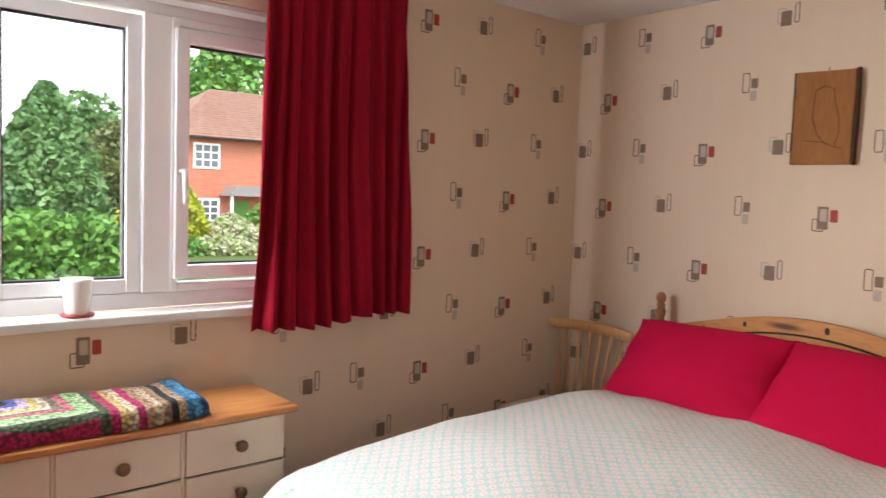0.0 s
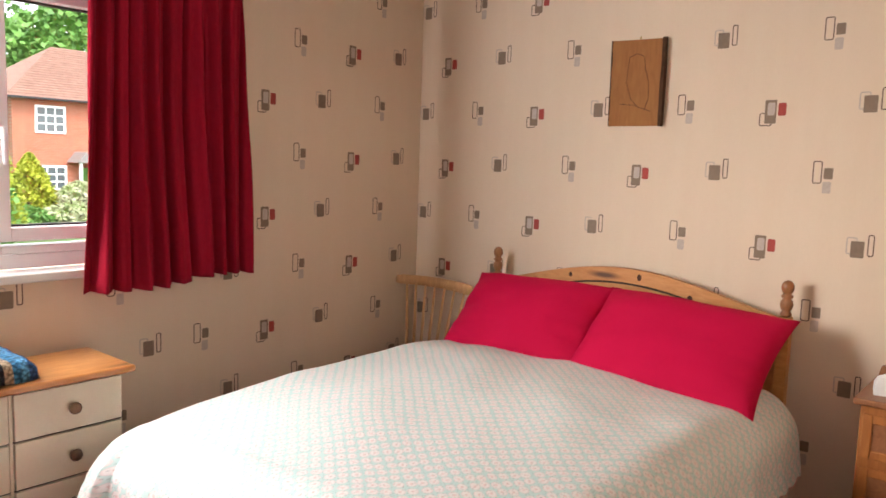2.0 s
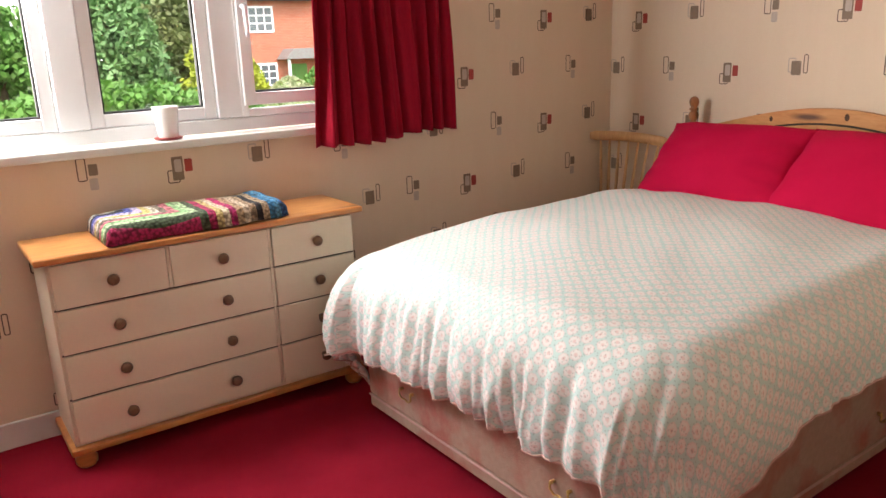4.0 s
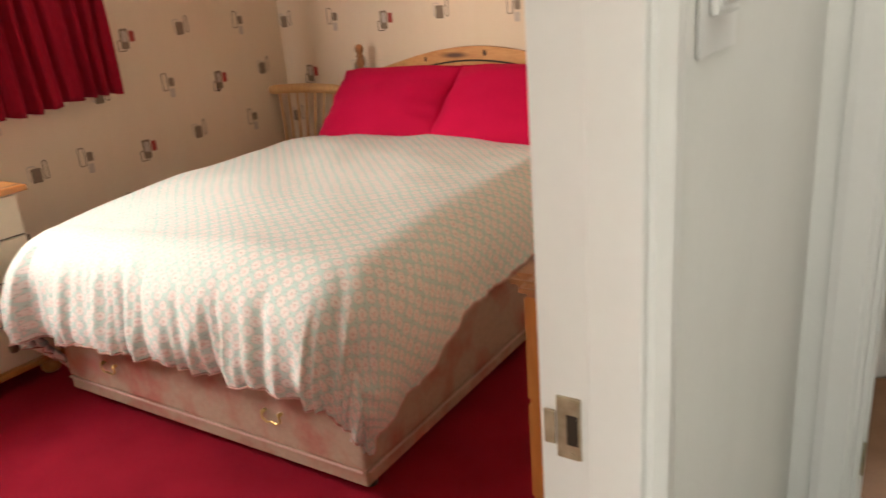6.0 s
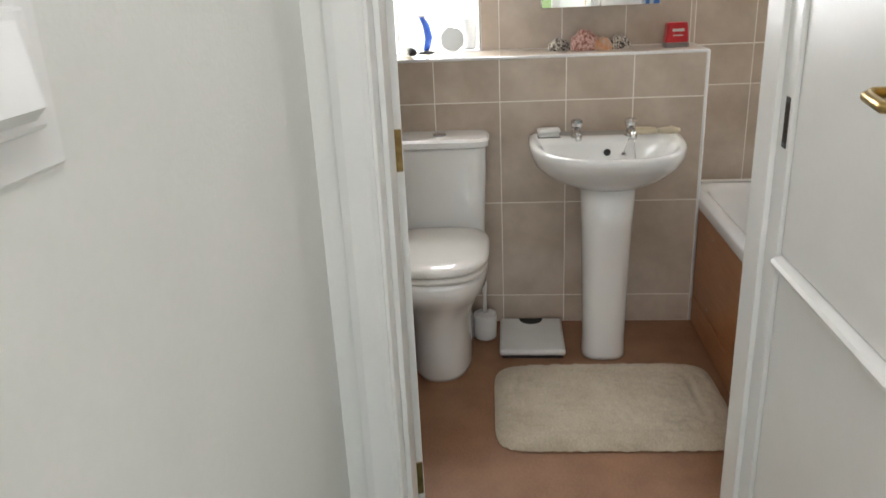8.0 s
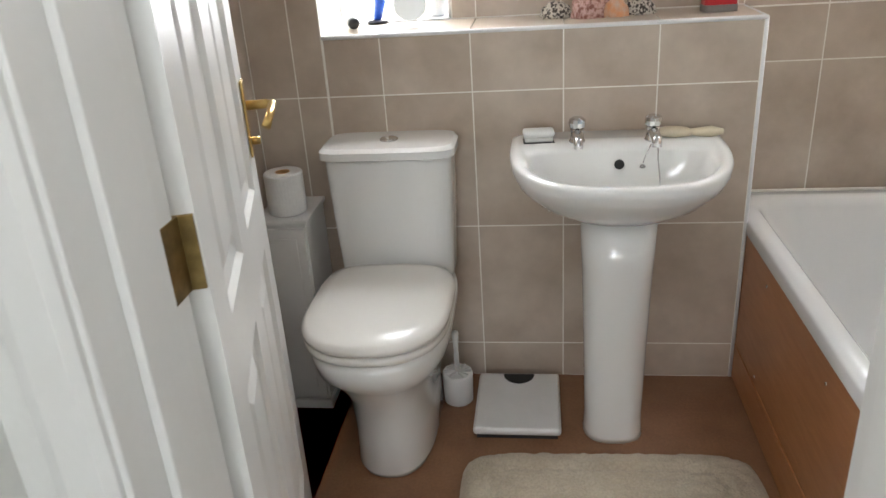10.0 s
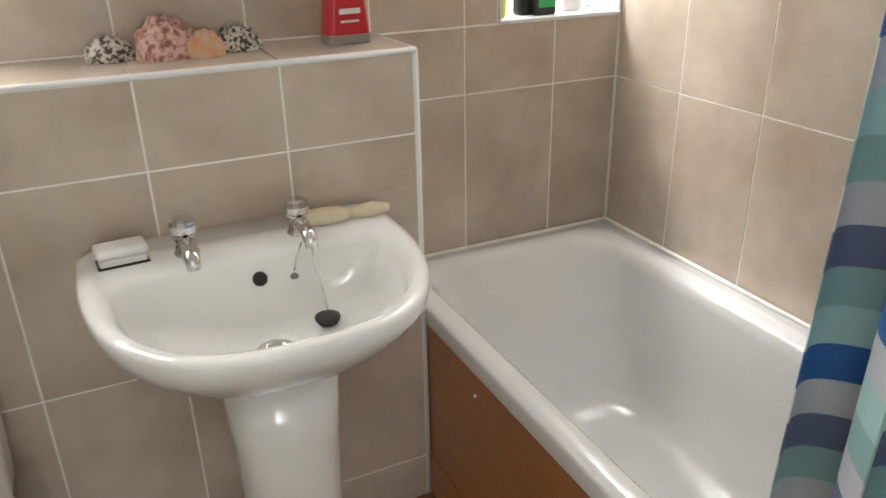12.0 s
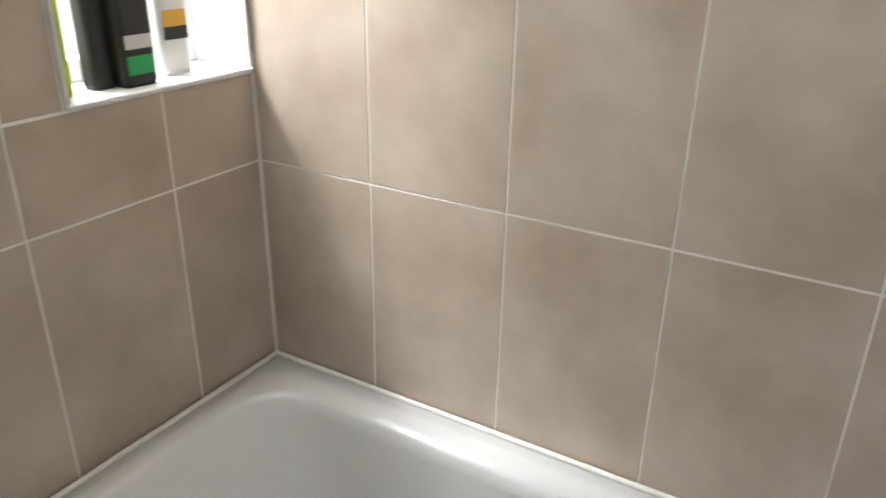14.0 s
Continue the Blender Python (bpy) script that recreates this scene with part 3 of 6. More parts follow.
# ---- window of the bedroom ----
window = thing("window_1", pose(0, 0, 0), "white framed casement window with clear panes", "window")
tagged(window, kind="structure")
part("window_frame", frame_rect(0.102, 2.178, 1.062, 2.168, 3.655, 3.735, 0.055), M_UPVC, window)
for xm in (0.30, 0.89, 1.49, 2.09):
    part("mullion", box(xm - 0.055, xm + 0.055, 3.647, 3.74, 1.118, 2.112, 0.006), M_UPVC, window)
for x0, x1, casement in ((0.357, 0.833, False), (0.947, 1.433, False), (1.547, 2.033, True)):
    w = 0.05
    yy = 3.632 if casement else 3.662
    top, low = (2.075, 1.165) if casement else (2.10, 1.12)
    sash = part("casement", frame_rect(x0, x1, low, top, yy, 3.72, w), M_UPVC, window)
    part("glazing_bead", frame_rect(x0 + w, x1 - w, low + w, top - w, 3.674, 3.70, 0.008, bevel=0.002), M_RUBBER, sash)
    pane = part("pane", box(x0 + w, x1 - w, 3.684, 3.690, low + w, top - w), M_GLASS, sash)
    pane.visible_shadow = False
    if casement:
        part("casement_rebate", frame_rect(x0 - 0.012, x1 + 0.012, 1.118, 2.112, 3.645, 3.72, 0.03), M_UPVC, window)
        h = tube([(x0 + 0.022, yy - 0.004, 1.56), (x0 + 0.022, yy - 0.03, 1.56), (x0 + 0.022, yy - 0.034, 1.545), (x0 + 0.024, yy - 0.034, 1.46), (x0 + 0.026, yy - 0.03, 1.44)], [0.011, 0.011, 0.01, 0.008, 0.007])
        part("handle", h, M_UPVC, sash, "white cranked casement handle", True)
part("window_sill", box(0.07, 2.21, 3.522, 3.656, 1.028, 1.061, 0.006), M_GLOSS, window, "white gloss window board")
bm = box(0.104, 0.118, 3.56, 3.65, 1.062, 2.16)
box(2.162, 2.176, 3.56, 3.65, 1.062, 2.16, into=bm)
box(0.118, 2.162, 3.56, 3.65, 2.15, 2.167, into=bm)
part("reveal_lining", bm, M_EMUL, window)

# ---- wallpaper print ----
def rrect(bm, u0, u1, v0, v1, put, mi, lift, r=0.006, hollow=0.0):
    def ring(a0, a1, b0, b1, r):
        pts = []
        for cx, cy, st in ((a1 - r, b1 - r, 0), (a0 + r, b1 - r, 90), (a0 + r, b0 + r, 180), (a1 - r, b0 + r, 270)):
            for k in range(4):
                an = radians(st + k * 30)
                pts.append((cx + r * math.cos(an), cy + r * math.sin(an)))
        return pts
    out = [bm.verts.new(put(u, v, lift)) for u, v in ring(u0, u1, v0, v1, r)]
    if hollow:
        inn = [bm.verts.new(put(u, v, lift)) for u, v in ring(u0 + hollow, u1 - hollow, v0 + hollow, v1 - hollow, max(r - hollow, 0.002))]
        for i in range(len(out)):
            k = (i + 1) % len(out)
            bm.faces.new((out[i], out[k], inn[k], inn[i])).material_index = mi
    else:
        bm.faces.new(out).material_index = mi


def motif(bm, kind, u, v, put):
    """The three printed groups of rectangles: 0 dark outline, 1 taupe, 2 red, 3 pale."""
    if kind == "A":
        rrect(bm, u - 0.040, u + 0.008, v - 0.052, v + 0.000, put, 0, 0.0010, 0.008, 0.004)
        rrect(bm, u - 0.020, u + 0.024, v - 0.042, v + 0.050, put, 1, 0.0013, 0.004)
        rrect(bm, u - 0.010, u + 0.018, v - 0.010, v + 0.040, put, 3, 0.0016, 0.006)
        rrect(bm, u + 0.030, u + 0.060, v - 0.012, v + 0.038, put, 2, 0.0010, 0.005)
    elif kind == "B":
        rrect(bm, u - 0.050, u - 0.012, v - 0.025, v + 0.040, put, 3, 0.0010, 0.008, 0.005)
        rrect(bm, u - 0.034, u + 0.012, v - 0.036, v + 0.026, put, 1, 0.0013, 0.004)
        rrect(bm, u + 0.022, u + 0.044, v - 0.028, v + 0.054, put, 0, 0.0010, 0.008, 0.004)
    else:
        rrect(bm, u - 0.032, u + 0.002, v - 0.034, v + 0.052, put, 0, 0.0010, 0.008, 0.004)
        rrect(bm, u + 0.008, u + 0.040, v - 0.016, v + 0.026, put, 1, 0.0013, 0.004)
        rrect(bm, u + 0.006, u + 0.036, v - 0.070, v - 0.026, put, 3, 0.0010, 0.006)


M_PRINT = [M_M_DARK, M_M_TAUPE, M_M_RED, M_M_PALE]
bm = bmesh.new()
for col in range(-1, 13):
    kind = "ACB"[col % 3]
    y = 3.360 - 0.5545 * (col // 3) - {"A": 0, "C": 0.206, "B": 0.362}[kind]
    if not 1.02 < y < 3.56:
        continue
    y = min(y, 3.495)
    z0 = 0.933 + (0.031 if kind != "A" else 0.0) - 0.534 + (0.267 if (col % 2) else 0.0)
    for k in range(-1, 5):
        if 0.15 < z0 + 0.5345 * k < 2.36:
            motif(bm, kind, -y, z0 + 0.5345 * k, lambda u, v, d: (X_HEAD - d, -u, v))
part("wallpaper_print", bm, M_PRINT, wall_e, "small printed brown, red and taupe rectangles")
bm = bmesh.new()
for base, lo, hi in ((2.625, 2.22, 3.62), (1.210, 0.10, 2.10)):
    for col in range(-6, 7):
        kind = "ACB"[col % 3]
        x = base + 0.522 * (col // 3) + {"A": 0, "C": 0.195, "B": 0.342}[kind]
        if not lo < x < hi:
            continue
        low_run = base < 2
        z0 = (0.945 if low_run else 0.702) + (0.030 if kind != "A" else 0.0) - 0.52 * 2 + (0.262 if (col % 2) else 0.0)
        for k in range(0, 6):
            z = z0 + 0.521 * k
            if 0.15 < z < 2.36 and not (low_run and z > 0.985):
                motif(bm, kind, x, z, lambda u, v, d: (u, Y_WIN - d, v))
part("wallpaper_print", bm, M_PRINT, wall_n, "small printed brown, red and taupe rectangles")

# ---- doorways ----
dw = thing("door_frame_bedroom", pose(0, 0, 0), "white gloss door lining of the bedroom", "door frame")
tagged(dw, kind="structure")
part("lining", box(0.815, 0.840, 0.508, 0.597, 0.0, 2.03, 0.002), M_GLOSS, dw)
part("lining", box(0.025, 0.050, 0.508, 0.607, 0.0, 2.03, 0.002), M_GLOSS, dw)
part("head_lining", box(0.050, 0.815, 0.508, 0.607, 2.005, 2.03, 0.002), M_GLOSS, dw)
part("door_stop", box(0.809, 0.815, 0.508, 0.552, 0.0, 2.005, 0.002), M_GLOSS, dw)
part("door_stop", box(0.050, 0.062, 0.508, 0.552, 0.0, 2.005, 0.002), M_GLOSS, dw)
for x0, x1 in ((0.821, 0.892), (-0.027, 0.044)):
    sgn = 1 if x0 > 0.5 else -1
    prof = [(x0, 0.513), (x0, 0.503), (x0 + 0.012, 0.494), (x0 + 0.05, 0.499), (x1, 0.505), (x1, 0.513)] if sgn > 0 else [(x1, 0.513), (x0, 0.513), (x0, 0.505), (x0 + 0.02, 0.499), (x1 - 0.012, 0.494), (x1, 0.503)]
    part("architrave", prism(prof, "z", 0.0, 2.08), M_GLOSS, dw)
part("architrave", box(0.045, 0.820, 0.496, 0.513, 2.02, 2.08, 0.003), M_GLOSS, dw)
plate = part("strike_plate", box(0.8125, 0.8152, 0.560, 0.581, 0.958, 1.016, 0.0006), M_STEEL, dw, "worn brass strike plate")
# solid dark patch for the shaded latch hole
bm = box(0.8118, 0.8135, 0.562, 0.572, 0.972, 1.000)
part("latch_hole", bm, M_RECESS_SHADE, plate)
for z in (0.962, 1.011):
    part("screw", tube([(0.8118, 0.568, z), (0.8128, 0.568, z)], 0.003), M_STEEL, plate)
part("strike_lip", box(0.811, 0.814, 0.582, 0.592, 0.970, 1.002, 0.001), M_STEEL, plate)

db = thing("door_frame_bathroom", pose(0, 0, 0), "white gloss door lining of the bathroom", "door frame")
tagged(db, kind="structure")
part("lining", box(1.872, 2.058, 0.395, 0.420, 0.0, 2.03, 0.002), M_GLOSS, db)
part("lining", box(1.872, 2.058, -0.360, -0.335, 0.0, 2.03, 0.002), M_GLOSS, db)
part("head_lining", box(1.872, 2.058, -0.335, 0.395, 2.0, 2.03, 0.002), M_GLOSS, db)
part("door_stop", box(1.93, 2.008, 0.383, 0.395, 0.0, 2.0, 0.002), M_GLOSS, db)
part("door_stop", box(1.93, 2.008, -0.335, -0.323, 0.0, 2.0, 0.002), M_GLOSS, db)
part("architrave", prism([(1.877, 0.402), (1.864, 0.402), (1.856, 0.412), (1.862, 0.455), (1.868, 0.472), (1.877, 0.472)], "z", 0.0, 2.08), M_GLOSS, db)
part("architrave", box(1.860, 1.879, -0.334, 0.40, 2.02, 2.09, 0.003), M_GLOSS, db)
# slot and hole are flat dark patches; their shade is in the colour
sp = part("strike_plate", box(1.885, 1.905, -0.3352, -0.3335, 1.075, 1.165, 0.0004), M_RUBBER, db, "strike plate's slot, its shade a dark patch")
part("latch_hole", box(1.889, 1.901, -0.3345, -0.3325, 1.085, 1.155), M_RECESS_SHADE, sp)


def panel_door(name, w, h, th, label):
    """A six-panel moulded door: local x along its width from the hinge, y its thickness, the panels sunk on both faces."""
    d = thing(name, pose(0, 0, 0), label, "door")
    tagged(d, kind="structure")
    stile, mid = 0.105, 0.10
    xs = [(stile, (w - mid) / 2), ((w + mid) / 2, w - stile)]
    zs = [(0.20, 0.78), (0.90, 1.52), (1.62, 1.86)]
    holes = [(a, b, c, e) for a, b in xs for c, e in zs]
    us = sorted({0, w, *[v for x in xs for v in x]})
    vs = sorted({0, h, *[v for z in zs for v in z]})
    bm = bmesh.new()
    for i in range(len(us) - 1):
        for j in range(len(vs) - 1):
            um, vm = (us[i] + us[i + 1]) / 2, (vs[j] + vs[j + 1]) / 2
            if not any(q[0] < um < q[1] and q[2] < vm < q[3] for q in holes):
                box(us[i], us[i + 1], 0, th, vs[j], vs[j + 1], into=bm)
    bmesh.ops.remove_doubles(bm, verts=bm.verts, dist=0.0001)
    part("door_leaf", bm, M_GLOSS, d)
    for a, b, c, e in holes:
        bm = bmesh.new()
        for y, s in ((0.0, 1), (th, -1)):
            prev = None
            for inset, dep in ((0.0, 0.0), (0.010, 0.009), (0.018, 0.009), (0.034, 0.012), (0.060, 0.004)):
                ring = [bm.verts.new((x, y + s * dep, z)) for x, z in ((a + inset, c + inset), (b - inset, c + inset), (b - inset, e - inset), (a + inset, e - inset))]
                if prev:
                    for k in range(4):
                        bm.faces.new((prev[k], prev[(k + 1) % 4], ring[(k + 1) % 4], ring[k]))
                prev = ring
            bm.faces.new(prev)
        bmesh.ops.recalc_face_normals(bm, faces=bm.faces)
        part("panel", bm, M_GLOSS, d)
    return d


door = panel_door("door_bathroom", 0.735, 1.985, 0.036, "white six-panel bathroom door standing open on brass hinges")
door.matrix_world = pose(2.066, 0.406, 0.008, 0, 0, 16.4) @ Matrix.Translation((0, -0.030, 0))
lever = part("lever_plate", box(0.665, 0.700, -0.006, -0.0005, 0.955, 1.105, 0.004), M_BRASS, door, "brass lever handle on a plate")
part("lever", tube([(0.683, -0.004, 1.055), (0.683, -0.045, 1.055), (0.675, -0.055, 1.055), (0.62, -0.055, 1.053), (0.585, -0.05, 1.045), (0.575, -0.045, 1.035)], [0.010, 0.009, 0.009, 0.008, 0.008, 0.009]), M_BRASS, lever, smooth=True)
part("thumb_turn", tube([(0.683, -0.004, 0.985), (0.683, -0.022, 0.985)], 0.008), M_BRASS, lever, smooth=True)
for zc in (0.215, 1.040, 1.75):
    hg = part("hinge", box(-0.004, 0.0015, 0.002, 0.034, zc - 0.045, zc + 0.045, 0.0006), M_OLDBRASS, door, "aged brass butt hinge")
    part("hinge_pin", tube([(-0.006, 0.038, zc - 0.046), (-0.006, 0.038, zc + 0.046)], 0.0055), M_OLDBRASS, hg, smooth=True)
    part("hinge_leaf", box(-0.022, 0.022, -0.001, 0.001, zc - 0.045, zc + 0.045, 0.0005), M_OLDBRASS, hg).matrix_basis = pose(-0.0248, 0.0255, 0, 0, 0, -16.4)

# cupboard along the landing
cup = thing("landing_cupboard", pose(0, 0, 0), "white painted built-in cupboard with a moulded ledge and a brass handle", "cupboard")
part("upper_door", box(0.2, 1.868, -0.349, -0.342, 0.883, 2.30, 0.002), M_GLOSS, cup)
part("lower_panel", box(-1.04, 1.868, -0.349, -0.342, 0.0, 0.853, 0.002), M_GLOSS, cup)
part("side_panel", box(-1.04, 0.195, -0.349, -0.342, 0.883, 2.30, 0.002), M_GLOSS, cup)
part("ledge_moulding", prism([(-0.349, 0.854), (-0.335, 0.854), (-0.326, 0.860), (-0.324, 0.868), (-0.328, 0.874), (-0.336, 0.877), (-0.349, 0.881)], "x", -1.04, 1.868), M_GLOSS, cup)
ch = part("handle_plate", box(1.495, 1.535, -0.3415, -0.338, 1.16, 1.27, 0.002), M_BRASS, cup, "brass lever handle")
part("lever", tube([(1.515, -0.338, 1.23), (1.515, -0.30, 1.23), (1.505, -0.29, 1.228), (1.46, -0.29, 1.222), (1.43, -0.292, 1.228)], 0.008), M_BRASS, ch, smooth=True)

# light switch
ls = thing("light_switch", pose(1.028, 0.515, 1.315), "white plastic light switch on the landing wall", "light switch")
part("plate", box(-0.067, 0.067, -0.004, -0.0005, -0.050, 0.094, 0.0015), M_PLASTIC, ls, "square backing plate")
part("body", box(-0.043, 0.043, -0.012, -0.004, -0.018, 0.072, 0.004), M_PLASTIC, ls)
part("rocker", prism([(-0.012, -0.010), (-0.022, 0.0), (-0.013, 0.06), (-0.012, 0.062)], "x", -0.028, 0.028), M_PLASTIC, ls)

# ---- bedroom: bed ----
BX0, BX1, BY0, BY1 = 1.64, 3.54, 1.53, 2.90
bed = thing("divan_bed", pose(0, 0, 0), "double divan bed with floral damask base beside the wall", "bed")
part("base", box(BX0, BX1, BY0, BY1, 0.105, 0.345, 0.012, 3), M_DIVAN, bed, "pink floral damask divan base")
part("plinth", box(BX0 + 0.003, BX1, BY0 + 0.003, BY1 - 0.003, 0.055, 0.103, 0.005), M_DIVAN, bed)
part("mattress", box(BX0 + 0.01, BX1, BY0 + 0.01, BY1 - 0.01, 0.35, 0.585, 0.05, 4), M_LINEN, bed, smooth=True)
for y in (BY0 + 0.06, BY1 - 0.06):
    for x in (BX0 + 0.08, BX1 - 0.08):
        part("castor", lathe([(0.012, 0.0), (0.022, 0.004), (0.024, 0.03), (0.014, 0.04), (0.012, 0.058)], 12, centre=(x, y, 0)), M_BLACK, bed, smooth=True)


def drop_handle(axis, p, parent):
    x, y, z = p
    pl = part("handle", bmesh.new(), M_BRASS, parent, "small brass drop handle")
    bm = bmesh.new()
    for s in (-0.032, 0.032):
        if axis == "x":
            tube([(x, y + s, z + 0.012), (x - 0.014, y + s, z + 0.012)], 0.006, 8, bm)
        else:
            tube([(x + s, y, z + 0.012), (x + s, y - 0.014, z + 0.012)], 0.006, 8, bm)
    pts = [(-0.034, 0.012), (-0.036, -0.008), (-0.018, -0.020), (0.0, -0.014), (0.018, -0.020), (0.036, -0.008), (0.034, 0.012)]
    tube([((x - 0.014), y + a, z + b) if axis == "x" else (x + a, y - 0.014, z + b) for a, b in pts], 0.0035, 8, bm)
    me = mesh_from(bm, "handle", M_BRASS, True)
    pl.data = me
    return pl


drop_handle("x", (BX0, 2.62, 0.200), bed)
drop_handle("x", (BX0, 1.855, 0.205), bed)
drop_handle("y", (2.72, BY0, 0.205), bed)
part("welt", tube([(BX0 - 0.003, BY1 - 0.01, 0.104), (BX0 - 0.003, BY0 + 0.012, 0.104)], 0.004), M_PIPING, bed)
part("welt", tube([(BX0 + 0.01, BY0 - 0.003, 0.104), (BX1, BY0 - 0.003, 0.104)], 0.004), M_PIPING, bed)

# duvet, draped over foot and both sides
TOPZ, RR = 0.712, 0.17


def ease(v, lo, hi):
    f = min(1.0, max(0.0, (v - lo) / (hi - lo)))
    return f * f * (3 - 2 * f)


def drape(a, b):
    """a runs from the head to the foot hem, b from the far hem to the near hem."""
    fx0, fy0, fy1 = 1.74, 1.615, 2.855
    s = 3.47 - a * (3.47 - fx0 + 0.445)
    near = 0.49 - 0.13 * ease(s, 1.75, 2.15) + 0.05 * ease(s, 2.7, 3.4)
    t = (fy1 + 0.455) - b * (fy1 - fy0 + 0.455 + near)
    ex = max(0.0, fx0 - s)
    ey = (t - fy1) if t > fy1 else ((t - fy0) if t < fy0 else 0.0)
    e = math.hypot(ex, ey)
    px, py = max(s, fx0), min(max(t, fy0), fy1)
    n1 = noise.noise(Vector((s * 2.2, t * 2.2, 3.1)))
    n2 = noise.noise(Vector((s * 6.0, t * 6.0, 8.7)))
    # long soft creases across the top
    crease = noise.noise(Vector((s * 2.4 + t * 1.2, t * 5.0 - s * 1.4, 5.2)))
    z = TOPZ + 0.012 * n1 + 0.006 * n2 + 0.008 * crease
    edge = min(1.0, (fy1 - py) / 0.35) * min(1.0, (py - fy0) / 0.35)
    z += 0.018 * edge - 0.03 * ease(px, 2.85, 3.3)
    z -= 0.055 * min(1.0, max(0.0, (2.4 - px) / 0.66)) ** 2 * (0.35 + 0.65 * ease(py, 1.8, 2.8))
    if e > 0:
        dx, dy = -ex / e, ey / e
        q = RR * math.pi / 2
        if e < q:
            out, drop = RR * math.sin(e / RR), RR * (1 - math.cos(e / RR))
        else:
            out, drop = RR + 0.12 * (e - q) - 0.55 * max(0.0, e - 0.36) ** 2 * 4, RR + (e - q) * 0.97
        w = min(1.0, e / 0.32)
        gather = ease(e, 0.08, 0.40)
        turn = math.atan2(ey, ex + 1e-6)
        along = (t if ex > abs(ey) else s) + 0.18 * turn
        amp = 1.0 if ex > 0.6 * abs(ey) else 0.3
        skew = along + 0.10 * e * noise.noise(Vector((along * 2.0, 0.3, 6.1)))
        ridge = 1 - 2.2 * abs(noise.noise(Vector((skew * 7.5, e * 1.3, 4.4))))
        fine_ridge = 1 - 2.2 * abs(noise.noise(Vector((skew * 24.0, e * 2.0, 9.4))))
        out += amp * gather * (0.026 * ridge + 0.022 * fine_ridge)
        out += 0.020 * w * noise.noise(Vector((along * 3.0, e * 3.0, 2.2)))
        hem = 0.035 * noise.noise(Vector((along * 3.2, 5.5, 1.0))) + 0.018 * noise.noise(Vector((along * 11, 2.5, 1.0)))
        if ey > 0:
            out += 0.05 * w
        drop += hem * w * w
        if ex > 0 and ey < 0:
            drop += 0.07 * min(ex, -ey) / 0.4
        px += dx * out
        py += dy * out
        z -= drop
    return (px, py, max(z, 0.09))


dv = part("duvet", sheet(drape, 220, 220, lambda a, b: (a * 2.13, b * 2.01)), M_DUVET, smooth=True)
tagged(solid(dv, 0.022), "pale mint and pink sprigged duvet spread over the bed", "duvet")


for pts in ([drape(1.0, k / 150) for k in range(151)], [drape(k / 150, 1.0) for k in range(151)], [drape(k / 150, 0.0) for k in range(151)]):
    part("piping", tube(pts, 0.0035, 8), M_PIPING, dv, "narrow pink piping along the hem", True)

# headboard
hb = thing("headboard", pose(0, 0, 0), "knotty pine headboard with turned finials behind red pillows", "headboard")
YC, HW = 2.237, 0.665


def arch(y):
    """Height of the top edge of the panel."""
    s = (y - YC) / HW
    return 0.945 + 0.118 * math.cos(s * math.pi / 2) ** 1.25 if abs(s) < 1 else 0.945


ys = [YC - HW + 2 * HW * i / 48 for i in range(49)]
poly = [(y, arch(y)) for y in ys] + [(YC + HW, 0.42), (YC - HW, 0.42)]
bm = prism(poly, "x", 3.572, 3.600)
bmesh.ops.bevel(bm, geom=[e for e in bm.edges if abs(e.verts[0].co.x - e.verts[1].co.x) < 1e-4 and min(v.co.z for v in e.verts) > 0.9], offset=0.006, segments=2, affect="EDGES")
part("panel", bm, M_PINE, hb)
# the groove's shade is a dark strip laid on the panel's face
poly = [(y, arch(y) - 0.062) for y in ys[7:-7]] + [(y, arch(y) - 0.071) for y in reversed(ys[7:-7])]
part("groove", prism(poly, "x", 3.5708, 3.573), M_RECESS_SHADE, hb, "arched groove, its shade laid on as a dark strip")
poly = [(y, arch(y) - 0.072) for y in ys[7:-7]] + [(y, arch(y) - 0.086) for y in reversed(ys[7:-7])]
part("bead", prism(poly, "x", 3.566, 3.573), M_PINE, hb)
for yk, zk, rk in ((1.93, 0.965, 0.018), (2.16, 1.030, 0.015), (2.50, 1.006, 0.012), (2.69, 0.962, 0.010)):
    part("knot", lathe([(rk, 0.0), (rk * 0.9, 0.0008)], 14, squash=0.7), M_BARK, hb, "dark pine knot").matrix_basis = pose(3.5716, yk, zk, 0, -90, 0)
for y in (1.553, 2.922):
    po = part("post", box(3.558, 3.604, y - 0.023, y + 0.023, 0.0, 0.952, 0.004), M_PINE, hb)
    part("finial", lathe([(0.016, 0.952), (0.021, 0.958), (0.021, 0.966), (0.014, 0.972), (0.021, 0.984), (0.025, 1.000), (0.021, 1.014), (0.014, 1.022), (0.022, 1.028), (0.022, 1.034), (0.014, 1.040), (0.020, 1.050), (0.024, 1.064), (0.022, 1.078), (0.014, 1.089), (0.004, 1.093)], 20, centre=(3.581, y, 0)), M_POST, po, "turned brown finial", True)


